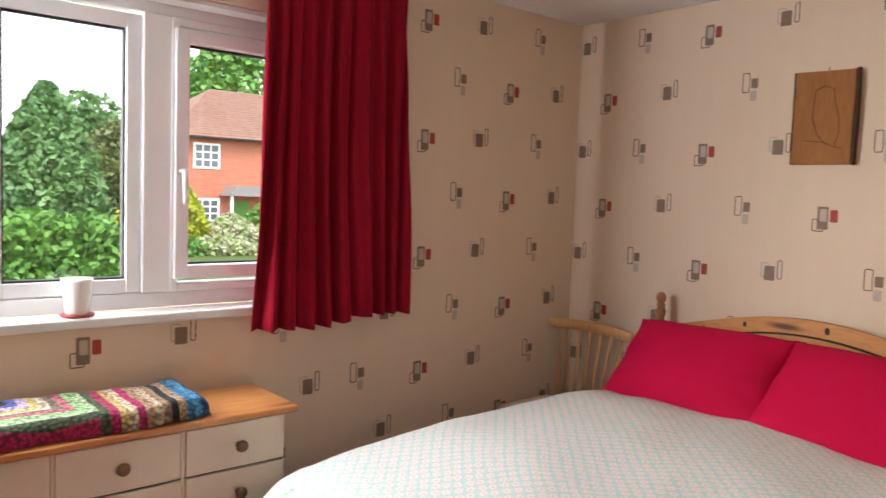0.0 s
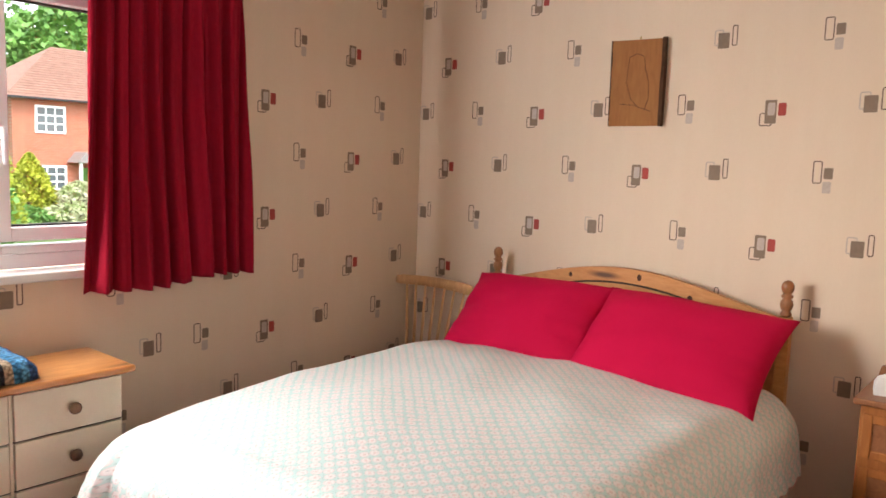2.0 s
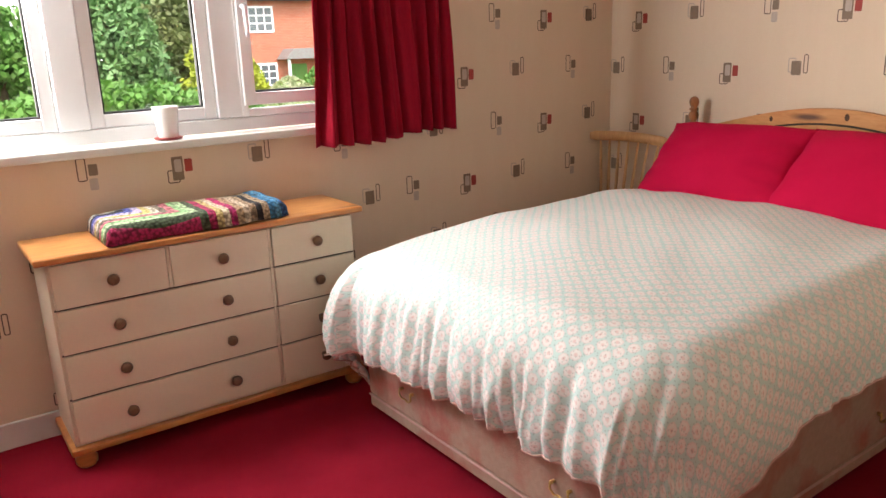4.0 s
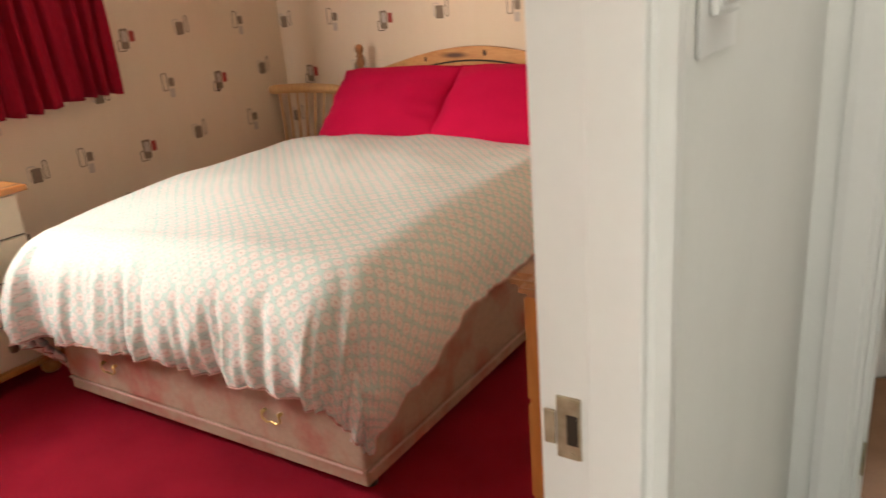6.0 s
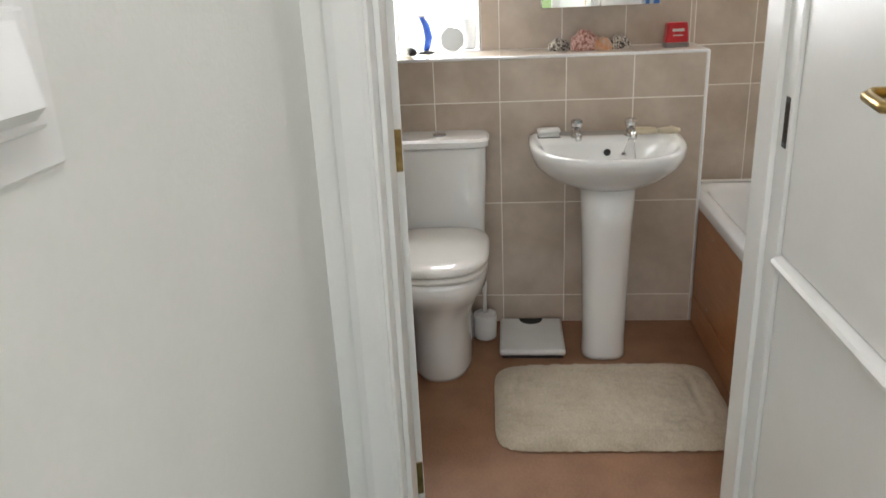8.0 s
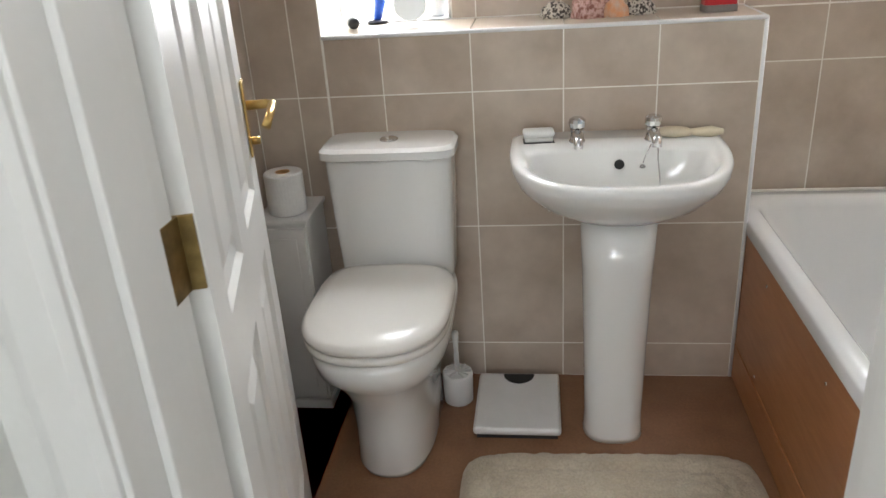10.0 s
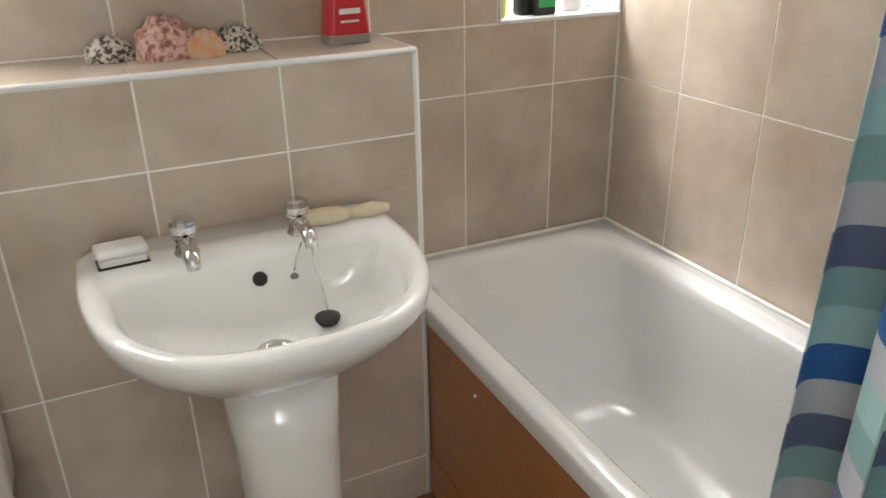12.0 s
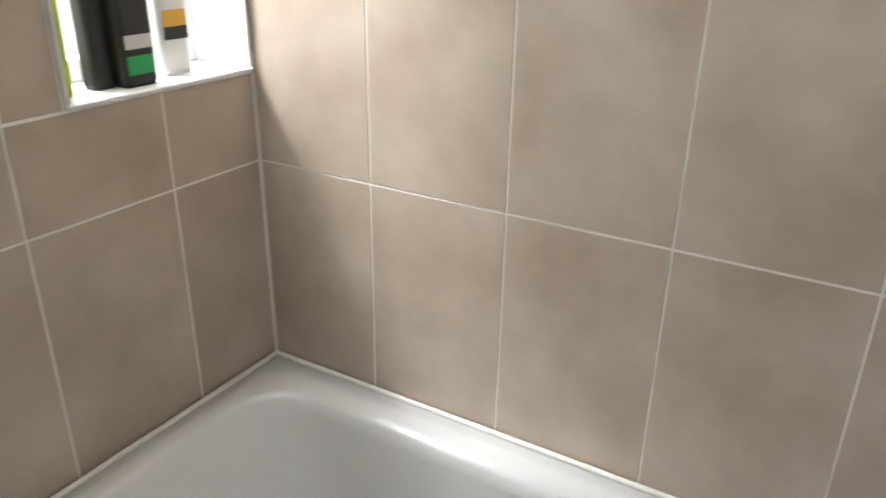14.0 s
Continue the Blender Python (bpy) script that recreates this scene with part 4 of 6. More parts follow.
def pillow(name, m, w, h, d, seed, label):
    bm = bmesh.new()
    n = 36
    top, bot = {}, {}
    for i in range(n + 1):
        for j in range(n + 1):
            u, v = 2 * i / n - 1, 2 * j / n - 1
            prof = (max(0.0, 1 - abs(u) ** 2.6) * max(0.0, 1 - abs(v) ** 2.6)) ** 0.55
            pinch = 1 - 0.06 * (1 - abs(u) ** 2) * abs(v) ** 3
            pinch2 = 1 - 0.07 * (1 - abs(v) ** 2) * abs(u) ** 3
            x, y = u * w / 2 * pinch2, v * h / 2 * pinch
            wr = 0.010 * noise.noise(Vector((u * 2.5, v * 2.5, seed))) + 0.012 * noise.noise(Vector((u * 1.2 + 4, v * 5, seed + 3))) * (abs(u) ** 2)
            edge = i in (0, n) or j in (0, n)
            top[i, j] = bm.verts.new((x, y, prof * d * 0.62 + (0 if edge else wr)))
            bot[i, j] = top[i, j] if edge else bm.verts.new((x, y, -prof * d * 0.38))
    for i in range(n):
        for j in range(n):
            bm.faces.new((top[i, j], top[i + 1, j], top[i + 1, j + 1], top[i, j + 1]))
            bm.faces.new((bot[i, j], bot[i, j + 1], bot[i + 1, j + 1], bot[i + 1, j]))
    ob = part(name, bm, M_PILLOW, smooth=True)
    ob.matrix_world = m
    return tagged(ob, label, "pillow", "pillows on the bed")


def leaning(x, y, z, lean, yaw=0.0, spin=0.0):
    """A cushion whose width runs along -y and whose height leans back towards +x."""
    a = radians(lean)
    across, up = Vector((0, -1, 0)), Vector((math.cos(a), 0, math.sin(a)))
    face = across.cross(up)
    m = Matrix((across, up, face)).transposed().to_4x4()
    return Matrix.Translation((x, y, z)) @ pose(0, 0, 0, 0, 0, yaw) @ m @ pose(0, 0, 0, 0, 0, spin)


pillow("pillow", leaning(3.355, 2.585, 0.815, 42, 2, 1.5), 0.74, 0.47, 0.17, 1.3, "plump crimson pillow leaning on the pine headboard")
pillow("pillow", leaning(3.325, 1.885, 0.812, 42, -3, -2.0), 0.80, 0.48, 0.18, 7.9, "plump crimson pillow overlapping its neighbour, by the bedside")

# picture
pic = thing("carved_plaque", pose(X_HEAD, 2.262, 1.873), "carved wooden plaque with dark bark edges hung on the wall", "plaque")
outline = [(-0.118, -0.186), (0.121, -0.186), (0.119, -0.08), (0.122, 0.03), (0.118, 0.11), (0.124, 0.187), (0.02, 0.184), (-0.121, 0.182), (-0.116, 0.06), (-0.121, -0.05)]
bm = prism(outline, "x", -0.030, -0.004)
part("board", bm, M_CARVED, pic)
bm = prism([(-0.124, -0.188), (-0.112, -0.188), (-0.110, -0.02), (-0.114, 0.08), (-0.112, 0.185), (-0.124, 0.188), (-0.127, 0.05)], "x", -0.0315, -0.003)
part("bark_edge", bm, M_BARK, pic, "strip of dark bark")
bm = prism([(0.124, -0.187), (0.121, -0.187), (0.119, -0.02), (0.122, 0.08), (0.119, 0.185), (0.126, 0.187), (0.125, 0.05)], "x", -0.0315, -0.003)
part("bark_edge", bm, M_BARK, pic, "strip of dark bark")
part("carving", tube([(-0.031, 0.035, 0.11), (-0.031, 0.0, 0.125), (-0.031, -0.035, 0.11), (-0.031, -0.04, 0.06), (-0.031, -0.06, 0.0), (-0.031, -0.062, -0.07), (-0.031, -0.045, -0.12)], 0.0012, 6), M_BARK, pic, "shallow incised curve")
part("carving", tube([(-0.031, 0.035, 0.11), (-0.031, 0.04, 0.06), (-0.031, 0.045, 0.0), (-0.031, 0.02, -0.07), (-0.031, -0.02, -0.11)], 0.0011, 6), M_BARK, pic)
part("carving", tube([(-0.031, 0.07, -0.09), (-0.031, 0.0, -0.098), (-0.031, -0.075, -0.125)], 0.0011, 6), M_BARK, pic)
part("hook", tube([(-0.006, 0.0, 0.185), (-0.010, 0.0, 0.195), (-0.004, 0.0, 0.2)], 0.003, 6), M_BRASS, pic)

# curtain
def curtain(name, x0, x1, z0, z1, y, folds, label, material, tuck=0.0):
    def fn(a, b):
        x = x0 + a * (x1 - x0)
        z = z0 + b * (z1 - z0)
        gather = 0.35 + 0.65 * (1 - b) ** 0.7
        ph = a * folds * 2 * math.pi + 4.2 * noise.noise(Vector((a * 3.5, b * 0.8, 2.0)))
        d = 0.032 * gather * (math.sin(ph) + 0.35 * math.sin(2.3 * ph + 1.7))
        mid = (x0 + x1) / 2
        x = mid + (x - mid) * (1.0 + 0.02 * (1 - b) - 0.07 * b) + 0.006 * math.cos(ph)
        hem = 0.008 * math.sin(a * 9 + 1) + 0.004 * math.sin(ph) + 0.02 * (1 if a < 0.1 else 0) * 0
        return (x, y + d + 0.02 * noise.noise(Vector((a * 3, b * 2, 7))), z + (1 - b) * (hem + 0.035 * a))
    ob = part(name, sheet(fn, 150, 40, lambda a, b: (a, b)), material, smooth=True)
    return tagged(solid(ob, 0.004), label, "curtain")


curtain("curtain", 1.772, 2.468, 0.972, 2.395, 3.445, 8.5, "deep red lined curtain drawn back beside the window", M_RED)
rail = thing("curtain_rail", pose(0, 0, 0), "white curtain rail under the ceiling", "curtain rail")
part("track", box(0.0, 2.47, 3.462, 3.476, 2.392, 2.412, 0.003), M_UPVC, rail)
for x in (0.2, 0.95, 1.7, 2.4):
    part("bracket", box(x - 0.012, x + 0.012, 3.477, 3.545, 2.392, 2.412, 0.002), M_UPVC, rail)

# chest of drawers under the window
chest = thing("chest_of_drawers", pose(0, 0, 0), "cream painted chest of drawers with orange pine top and plinth", "chest of drawers")
CX0, CX1, CY0, CY1 = 0.655, 1.782, 3.212, 3.515
part("body", box(CX0, CX1, CY0, CY1, 0.085, 0.742, 0.003), M_CREAM, chest)
tp = box(CX0 - 0.035, CX1 + 0.030, CY0 - 0.045, CY1 + 0.01, 0.744, 0.768, 0.007, 3)
part("top", tp, M_PINETOP, chest, "polished orange pine top")
part("plinth", box(CX0 - 0.018, CX1 + 0.016, CY0 - 0.025, CY1, 0.060, 0.085, 0.006, 3), M_PINETOP, chest)
for x in (CX0 + 0.03, CX1 - 0.03):
    for y in (CY0 + 0.02, CY1 - 0.04):
        part("foot", lathe([(0.026, 0.0), (0.036, 0.012), (0.038, 0.03), (0.030, 0.045), (0.026, 0.06)], 18, centre=(x, y, 0)), M_PINETOP, chest, smooth=True)
rows_z = [(0.583, 0.735), (0.424, 0.577), (0.263, 0.418), (0.098, 0.257)]


def drawer(x0, x1, z0, z1, knobs):
    d = part("drawer", box(x0 + 0.002, x1 - 0.002, CY0 - 0.014, CY0 - 0.001, z0, z1 - 0.001, 0.003), M_CREAM, chest)
    for xk in knobs:
        bm = lathe([(0.011, 0.0), (0.010, 0.010), (0.016, 0.016), (0.0205, 0.024), (0.018, 0.032), (0.008, 0.036)], 18)
        bmesh.ops.transform(bm, matrix=pose(xk, CY0 - 0.014, (z0 + z1) / 2, 90, 0, 0), verts=bm.verts)
        part("knob", bm, M_KNOB, d, "turned brown wooden knob", True)


for i, (z0, z1) in enumerate(rows_z):
    if i == 0:
        drawer(0.664, 1.034, z0, z1, [0.849])
        drawer(1.046, 1.414, z0, z1, [1.228])
    else:
        drawer(0.664, 1.414, z0, z1, [0.849, 1.228])
    drawer(1.426, 1.774, z0, z1, [1.606])
# dark strips between the rows of drawers, in place of the gaps' shade
for i, (z0, z1) in enumerate(rows_z[:-1]):
    part("gap_shade", box(0.662, 1.776, CY0 - 0.004, CY0 - 0.0005, z0 - 0.006, z0, 0), M_RECESS_SHADE, chest)
for x, zlow in ((1.042, 0.583), (1.420, 0.098)):
    part("divider", box(x - 0.005, x + 0.005, CY0 - 0.008, CY0 - 0.0006, zlow, 0.735), M_CREAM, chest)


# folded blanket
def blanket_fn(a, b):
    x = 0.85 + a * 0.66
    y = 3.172 + b * 0.325 + 0.03 * a * (1 - b) + 0.012 * math.sin(a * 7)
    e = min(a, 1 - a) * 0.66
    f = min(b, 1 - b) * 0.30
    rnd = min(1.0, (min(e, f) / 0.03)) if min(e, f) < 0.03 else 1.0
    z = 0.772 + 0.058 * math.sqrt(max(0.0, 1 - (1 - rnd) ** 2)) + 0.006 * noise.noise(Vector((a * 7, b * 5, 1)))
    return (x, y, z)


def blanket_uv(a, b):
    x, y, z = blanket_fn(a, b)
    d = max(x - 1.17, 3.225 - y) if x < 1.17 else x - 1.17
    return (min(0.995, max(0.003, (d + 0.28) / 0.64)), y)


bk = part("crochet_blanket", sheet(blanket_fn, 90, 44, blanket_uv), M_BLANKET, smooth=True)
tagged(solid(bk, 0.004, 1.0), "folded crochet blanket in many coloured stripes on the chest", "blanket")

# pot on the sill
pot = thing("plant_pot", pose(1.205, 3.590, 1.061), "small white tapered pot on a red saucer", "pot")
part("saucer", lathe([(0.040, 0.0), (0.052, 0.004), (0.054, 0.009), (0.045, 0.009)], 28), mat("red_saucer", (0.40, 0.06, 0.05), 0.4), pot, "red saucer", True)
bm = lathe([(0.036, 0.0095), (0.038, 0.012), (0.048, 0.118), (0.049, 0.128), (0.045, 0.128), (0.043, 0.10), (0.036, 0.03)], 32)
part("pot", bm, M_PORC, pot, smooth=True)

# chair in the corner
chair = thing("spindle_chair", pose(3.30, 3.275, 0), "pale beech spindle-back chair with a cream cushion in the corner", "chair")
part("seat", box(-0.22, 0.20, -0.21, 0.21, 0.425, 0.450, 0.010, 3), M_CHAIR, chair)
part("cushion", box(-0.23, 0.14, -0.20, 0.20, 0.452, 0.505, 0.022, 4), M_LINEN, chair, "flat cream cushion", True)
for sx in (-1, 1):
    for sy in (-1, 1):
        part("leg", tube([(sx * 0.20, sy * 0.19, 0.0), (sx * 0.175, sy * 0.165, 0.22), (sx * 0.15, sy * 0.145, 0.425)], [0.012, 0.018, 0.014]), M_CHAIR, chair, smooth=True)
for i in range(7):
    f = (i - 3) / 3
    part("spindle", tube([(0.165, f * 0.145, 0.448), (0.19, f * 0.17, 0.65), (0.215, f * 0.20, 0.852)], [0.008, 0.0085, 0.006], 8), M_CHAIR, chair, smooth=True)
rp = []
for k in range(17):
    f = k / 8 - 1
    rp.append((0.222 - 0.03 * f * f + 0.012, f * 0.262, 0.866 + 0.008 * (1 - f * f)))
rings = []
for p in rp:
    x, y, z = p
    hgt = 0.028 if abs(y) < 0.25 else 0.020
    rings.append([(x - 0.010, y, z - hgt), (x + 0.010, y, z - hgt), (x + 0.012, y, z), (x + 0.008, y, z + hgt * 0.8), (x - 0.008, y, z + hgt * 0.8), (x - 0.012, y, z)])
part("top_rail", loft(rings), M_CHAIR, chair, smooth=True)

# bedside cabinet and clock
bs = thing("bedside_cabinet", pose(0, 0, 0), "brown oak bedside cabinet with panelled side and raised back", "bedside cabinet")
part("body", box(3.27, 3.64, 0.955, 1.215, 0.04, 0.755, 0.004), M_PINESIDE, bs)
part("top", box(3.245, 3.645, 0.935, 1.235, 0.757, 0.780, 0.006, 3), M_OAK, bs)
part("back_rail", prism([(0.94, 0.781), (0.94, 0.815), (0.99, 0.828), (1.18, 0.828), (1.222, 0.815), (1.23, 0.781)], "x", 3.622, 3.645), M_OAK, bs)
for z0, z1 in ((0.58, 0.73), (0.08, 0.55)):
    part("panel_door" if z0 < 0.3 else "drawer", frame_rect(0, 0.24, z0, z1, -0.010, 0.0, 0.03), M_PINESIDE, bs).matrix_basis = pose(3.269, 1.205, 0, 0, 0, -90)
    part("panel_inset", box(3.2665, 3.2695, 0.99, 1.18, z0 + 0.03, z1 - 0.03), M_OAK, bs)
for y in (0.975, 1.195):
    part("foot", box(3.285, 3.325, y - 0.018, y + 0.018, 0, 0.039, 0.003), M_OAK, bs)
clock = thing("alarm_clock", pose(3.375, 1.125, 0.7805, 0, 0, 12), "white digital alarm clock with grey display on the bedside cabinet", "clock")
rings = []
prof = [(-0.040, 0.0), (0.035, 0.0), (0.020, 0.062), (-0.005, 0.070), (-0.022, 0.062)]
rings = []
for y, s in ((-0.075, 0.55), (-0.065, 0.85), (-0.04, 1.0), (0.04, 1.0), (0.065, 0.85), (0.075, 0.55)):
    rings.append([(px, y, pz * s) for px, pz in prof])
part("case", loft(rings), M_PLASTIC, clock)
ang = math.degrees(math.atan2(0.062, 0.018))
dm = Matrix.Translation((-0.0315, 0, 0.034)) @ pose(0, 0, 0, 0, -(90 - ang) + 0, 0)
bm = box(-0.0015, 0.001, -0.036, 0.036, -0.014, 0.020)
bmesh.ops.transform(bm, matrix=Matrix.Translation((-0.0315, 0, 0.034)) @ pose(0, 0, 0, 0, 16, 0), verts=bm.verts)
part("display", bm, M_LCD, clock, "grey liquid crystal display")
for y in (-0.03, 0.0, 0.03):
    bm = box(-0.003, 0.001, y - 0.008, y + 0.008, -0.026, -0.020, 0.001)
    bmesh.ops.transform(bm, matrix=Matrix.Translation((-0.0315, 0, 0.034)) @ pose(0, 0, 0, 0, 16, 0), verts=bm.verts)
    part("button", bm, M_GREYPL, clock)
part("snooze_bar", box(-0.012, 0.008, -0.028, 0.028, 0.066, 0.073, 0.003), M_GREYPL, clock)

# tall pine drawers by the door
dr = thing("pine_drawers", pose(0.012, 0, 0), "knotty pine drawers with rounded brown top near the doorway", "drawers")
part("body", box(1.285, 1.86, 0.618, 0.850, 0.05, 0.876, 0.004), M_PINESIDE, dr)
bm = box(1.258, 1.885, 0.612, 0.878, 0.878, 0.904)
bmesh.ops.bevel(bm, geom=[e for e in bm.edges if abs(e.verts[0].co.z - e.verts[1].co.z) > 0.01], offset=0.03, segments=6, affect="EDGES")
bmesh.ops.bevel(bm, geom=[e for e in bm.edges if abs(e.verts[0].co.z - e.verts[1].co.z) < 0.001], offset=0.009, segments=3, affect="EDGES")
part("top", bm, M_OAK, dr, "rounded brown polished top")
for i in range(4):
    f = part("drawer", box(1.30, 1.845, 0.851, 0.862, 0.09 + i * 0.195, 0.275 + i * 0.195, 0.004), M_PINESIDE, dr)
    for x in (1.43, 1.71):
        bm = lathe([(0.010, 0.0), (0.009, 0.01), (0.019, 0.022), (0.016, 0.03), (0.006, 0.033)], 14)
        bmesh.ops.transform(bm, matrix=pose(x, 0.862, 0.18 + i * 0.195, -90, 0, 0), verts=bm.verts)
        part("knob", bm, M_KNOB, f, smooth=True)
part("plinth", box(1.283, 1.862, 0.617, 0.853, 0.0, 0.049, 0.003), M_PINESIDE, dr)


def doily_fn(a, b):
    an = a * 2 * math.pi
    r = b * (0.105 + 0.010 * math.sin(an * 12))
    return (1.545 + 1.5 * r * math.cos(an), 0.745 + 0.95 * r * math.sin(an), 0.9075 + 0.002 * math.sin(an * 5) * b)


bm = sheet(doily_fn, 96, 8)
bmesh.ops.remove_doubles(bm, verts=bm.verts, dist=0.0004)
tagged(solid(part("lace_mat", bm, M_DOILY), 0.002, 1.0), "white scalloped lace mat on the pine drawers", "lace mat")

# ---- bathroom ----
# ledge: top and white edging
lg = thing("trim_ledge", pose(0, 0, 0), "white edged tiled ledge over the boxed wall", "ledge")
tagged(lg, kind="structure")
for y0, y1 in ((-0.573, -0.315), (-0.312, -0.064), (-0.061, 0.187), (0.190, 0.437), (0.440, 0.598)):
    part("ledge_tile", box(3.436, 3.674, y0, y1, 1.0855, 1.0905, 0.0012, 1), M_TILE, lg)
part("edging", tube([(3.433, 0.600, 1.086), (3.433, -0.578, 1.086)], 0.0065), M_UPVC, lg, "white edging bead", True)
part("edging", tube([(3.434, -0.577, 1.086), (3.434, -0.577, 0.0)], 0.0065), M_UPVC, lg, "white edging bead", True)
part("edging", tube([(3.434, -0.578, 1.086), (3.674, -0.578, 1.086)], 0.0055), M_UPVC, lg, "white edging bead", True)


def bath_window(name, y0, y1, z0, z1, label):
    w = thing(name, pose(0, 0, 0), label, "window")
    tagged(w, kind="structure")
    bm = frame_rect(y0 + 0.002, y1 - 0.002, z0 + 0.006, z1, 0.0, 0.045, 0.035)
    bmesh.ops.transform(bm, matrix=Matrix(((0, 1, 0, 3.80), (1, 0, 0, 0), (0, 0, 1, 0), (0, 0, 0, 1))), verts=bm.verts)
    bmesh.ops.recalc_face_normals(bm, faces=bm.faces)
    part("window_frame", bm, M_UPVC, w)
    p = part("pane", box(3.825, 3.829, y0 + 0.036, y1 - 0.036, z0 + 0.04, z1 - 0.036), M_GLASS, w)
    p.visible_shadow = False
    part("window_sill", box(XB1 - 0.008, 3.80, y0 + 0.0015, y1 - 0.0015, z0 + 0.0005, z0 + 0.007, 0.002), M_UPVC, w, "white sill")
    part("reveal", box(XB1 - 0.002, 3.80, y1 - 0.006, y1 - 0.001, z0 + 0.008, z1 - 0.002), M_EMUL, w)
    part("reveal", box(XB1 - 0.002, 3.80, y0 + 0.001, y0 + 0.006, z0 + 0.008, z1 - 0.002), M_EMUL, w)
    return w


bath_window("window_2", *WB1, "small white bathroom window above the ledge")
bath_window("window_3", *WB2, "small white window over the bath")


# toilet
def dshape(cx, y0, w, l, n=40, sq=2.6, back=0.0):
    """A round-fronted outline: the front at cx - l, the flat back at cx."""
    pts = []
    for i in range(n):
        a = 2 * math.pi * i / n
        c, s = math.cos(a), math.sin(a)
        x = l * 0.5 * (abs(c) ** (2 / (sq if c < 0 else 5.0))) * (1 if c > 0 else -1)
        y = w * 0.5 * (abs(s) ** (2 / (2.4 if c < 0 else 4.5))) * (1 if s > 0 else -1)
        pts.append((cx - l * 0.5 + x, y0 + y))
    return pts


TY = 0.417
wc = thing("toilet", pose(0, 0, 0), "white close-coupled toilet with the lid down", "toilet")
secs = [(0.0, 3.36, 0.215, 0.44), (0.02, 3.36, 0.225, 0.45), (0.12, 3.36, 0.218, 0.445), (0.23, 3.36, 0.232, 0.455), (0.31, 3.37, 0.30, 0.515), (0.36, 3.37, 0.350, 0.57), (0.41, 3.37, 0.362, 0.585), (0.428, 3.37, 0.352, 0.575)]
part("pan", loft([[(x, y, z) for x, y in dshape(cx, TY, w, l)] for z, cx, w, l in secs]), M_PORC, wc, smooth=True)
secs = [(0.429, 3.245, 0.357, 0.448), (0.434, 3.245, 0.367, 0.455), (0.447, 3.245, 0.367, 0.455), (0.452, 3.245, 0.355, 0.445)]
part("seat", loft([[(x, y, z) for x, y in dshape(cx, TY, w, l)] for z, cx, w, l in secs]), M_SEAT, wc, smooth=True)
secs = [(0.454, 3.245, 0.355, 0.444), (0.459, 3.245, 0.373, 0.456), (0.472, 3.245, 0.373, 0.456), (0.483, 3.242, 0.350, 0.438), (0.488, 3.235, 0.29, 0.37), (0.490, 3.22, 0.17, 0.25)]
part("lid", loft([[(x, y, z) for x, y in dshape(cx, TY, w, l)] for z, cx, w, l in secs]), M_SEAT, wc, "glossy cream-white lid", True)
rings = []
for z, w, d in ((0.425, 0.315, 0.150), (0.43, 0.325, 0.155), (0.60, 0.34, 0.165), (0.782, 0.352, 0.172), (0.786, 0.34, 0.165)):
    rings.append([(3.427 - d / 2 + sx, TY + sy, z) for sx, sy in [(d / 2 * abs(math.cos(t)) ** (2 / 6) * (1 if math.cos(t) > 0 else -1), w / 2 * abs(math.sin(t)) ** (2 / 6) * (1 if math.sin(t) > 0 else -1)) for t in [2 * math.pi * (k + 0.5) / 40 for k in range(40)]]])
cist = part("cistern", loft(rings), M_PORC, wc, smooth=False)
rings = []
for z, w, d in ((0.787, 0.360, 0.180), (0.790, 0.374, 0.190), (0.810, 0.374, 0.190), (0.819, 0.355, 0.175)):
    rings.append([(3.428 - d / 2 + sx, TY + sy, z) for sx, sy in [(d / 2 * abs(math.cos(t)) ** (2 / 6) * (1 if math.cos(t) > 0 else -1), w / 2 * abs(math.sin(t)) ** (2 / 6) * (1 if math.sin(t) > 0 else -1)) for t in [2 * math.pi * (k + 0.5) / 40 for k in range(40)]]])
lid = part("cistern_lid", loft(rings), M_PORC, wc)
bt = part("flush_button", lathe([(0.025, 0.819), (0.026, 0.823), (0.022, 0.826), (0.019, 0.825)], 24, centre=(3.335, TY, 0)), M_CHROME, lid, "chrome push button", True)

# basin with pedestal
BY = -0.192
bas = thing("basin", pose(0, 0, -0.034), "white pedestal basin with two chrome taps on the tiled wall", "basin")


def basin_out(w, l, sx=0.0, n=56):
    pts = []
    for i in range(n):
        a = 2 * math.pi * i / n
        c, s = math.cos(a), math.sin(a)
        ex, ey = (0.90, 0.72) if c < 0 else (0.25, 0.35)
        x = (abs(c) ** ex) * (1 if c > 0 else -1)
        y = (abs(s) ** ey) * (1 if s > 0 else -1)
        x = 3.427 - 0.145 + (0.145 * x if c > 0 else (l - 0.145) * x) + sx
        pts.append((x, BY + w / 2 * y))
    return pts


def basin_in(w, x_front, x_back, n=56):
    pts = []
    for i in range(n):
        a = 2 * math.pi * i / n
        c, s = math.cos(a), math.sin(a)
        ex, ey = (0.90, 0.75) if c < 0 else (0.45, 0.6)
        x = (abs(c) ** ex) * (1 if c > 0 else -1)
        y = (abs(s) ** ey) * (1 if s > 0 else -1)
        mid = x_back - 0.07
        x = mid + ((x_back - mid) * x if c > 0 else (mid - x_front) * x)
        pts.append((x, BY + w / 2 * y))
    return pts


def ring_z(pts, zf, zb):
    xs = [p[0] for p in pts]
    a, b = min(xs), max(xs)
    return [(x, y, zf + (zb - zf) * ((x - a) / (b - a)) ** 1.0) for x, y in pts]


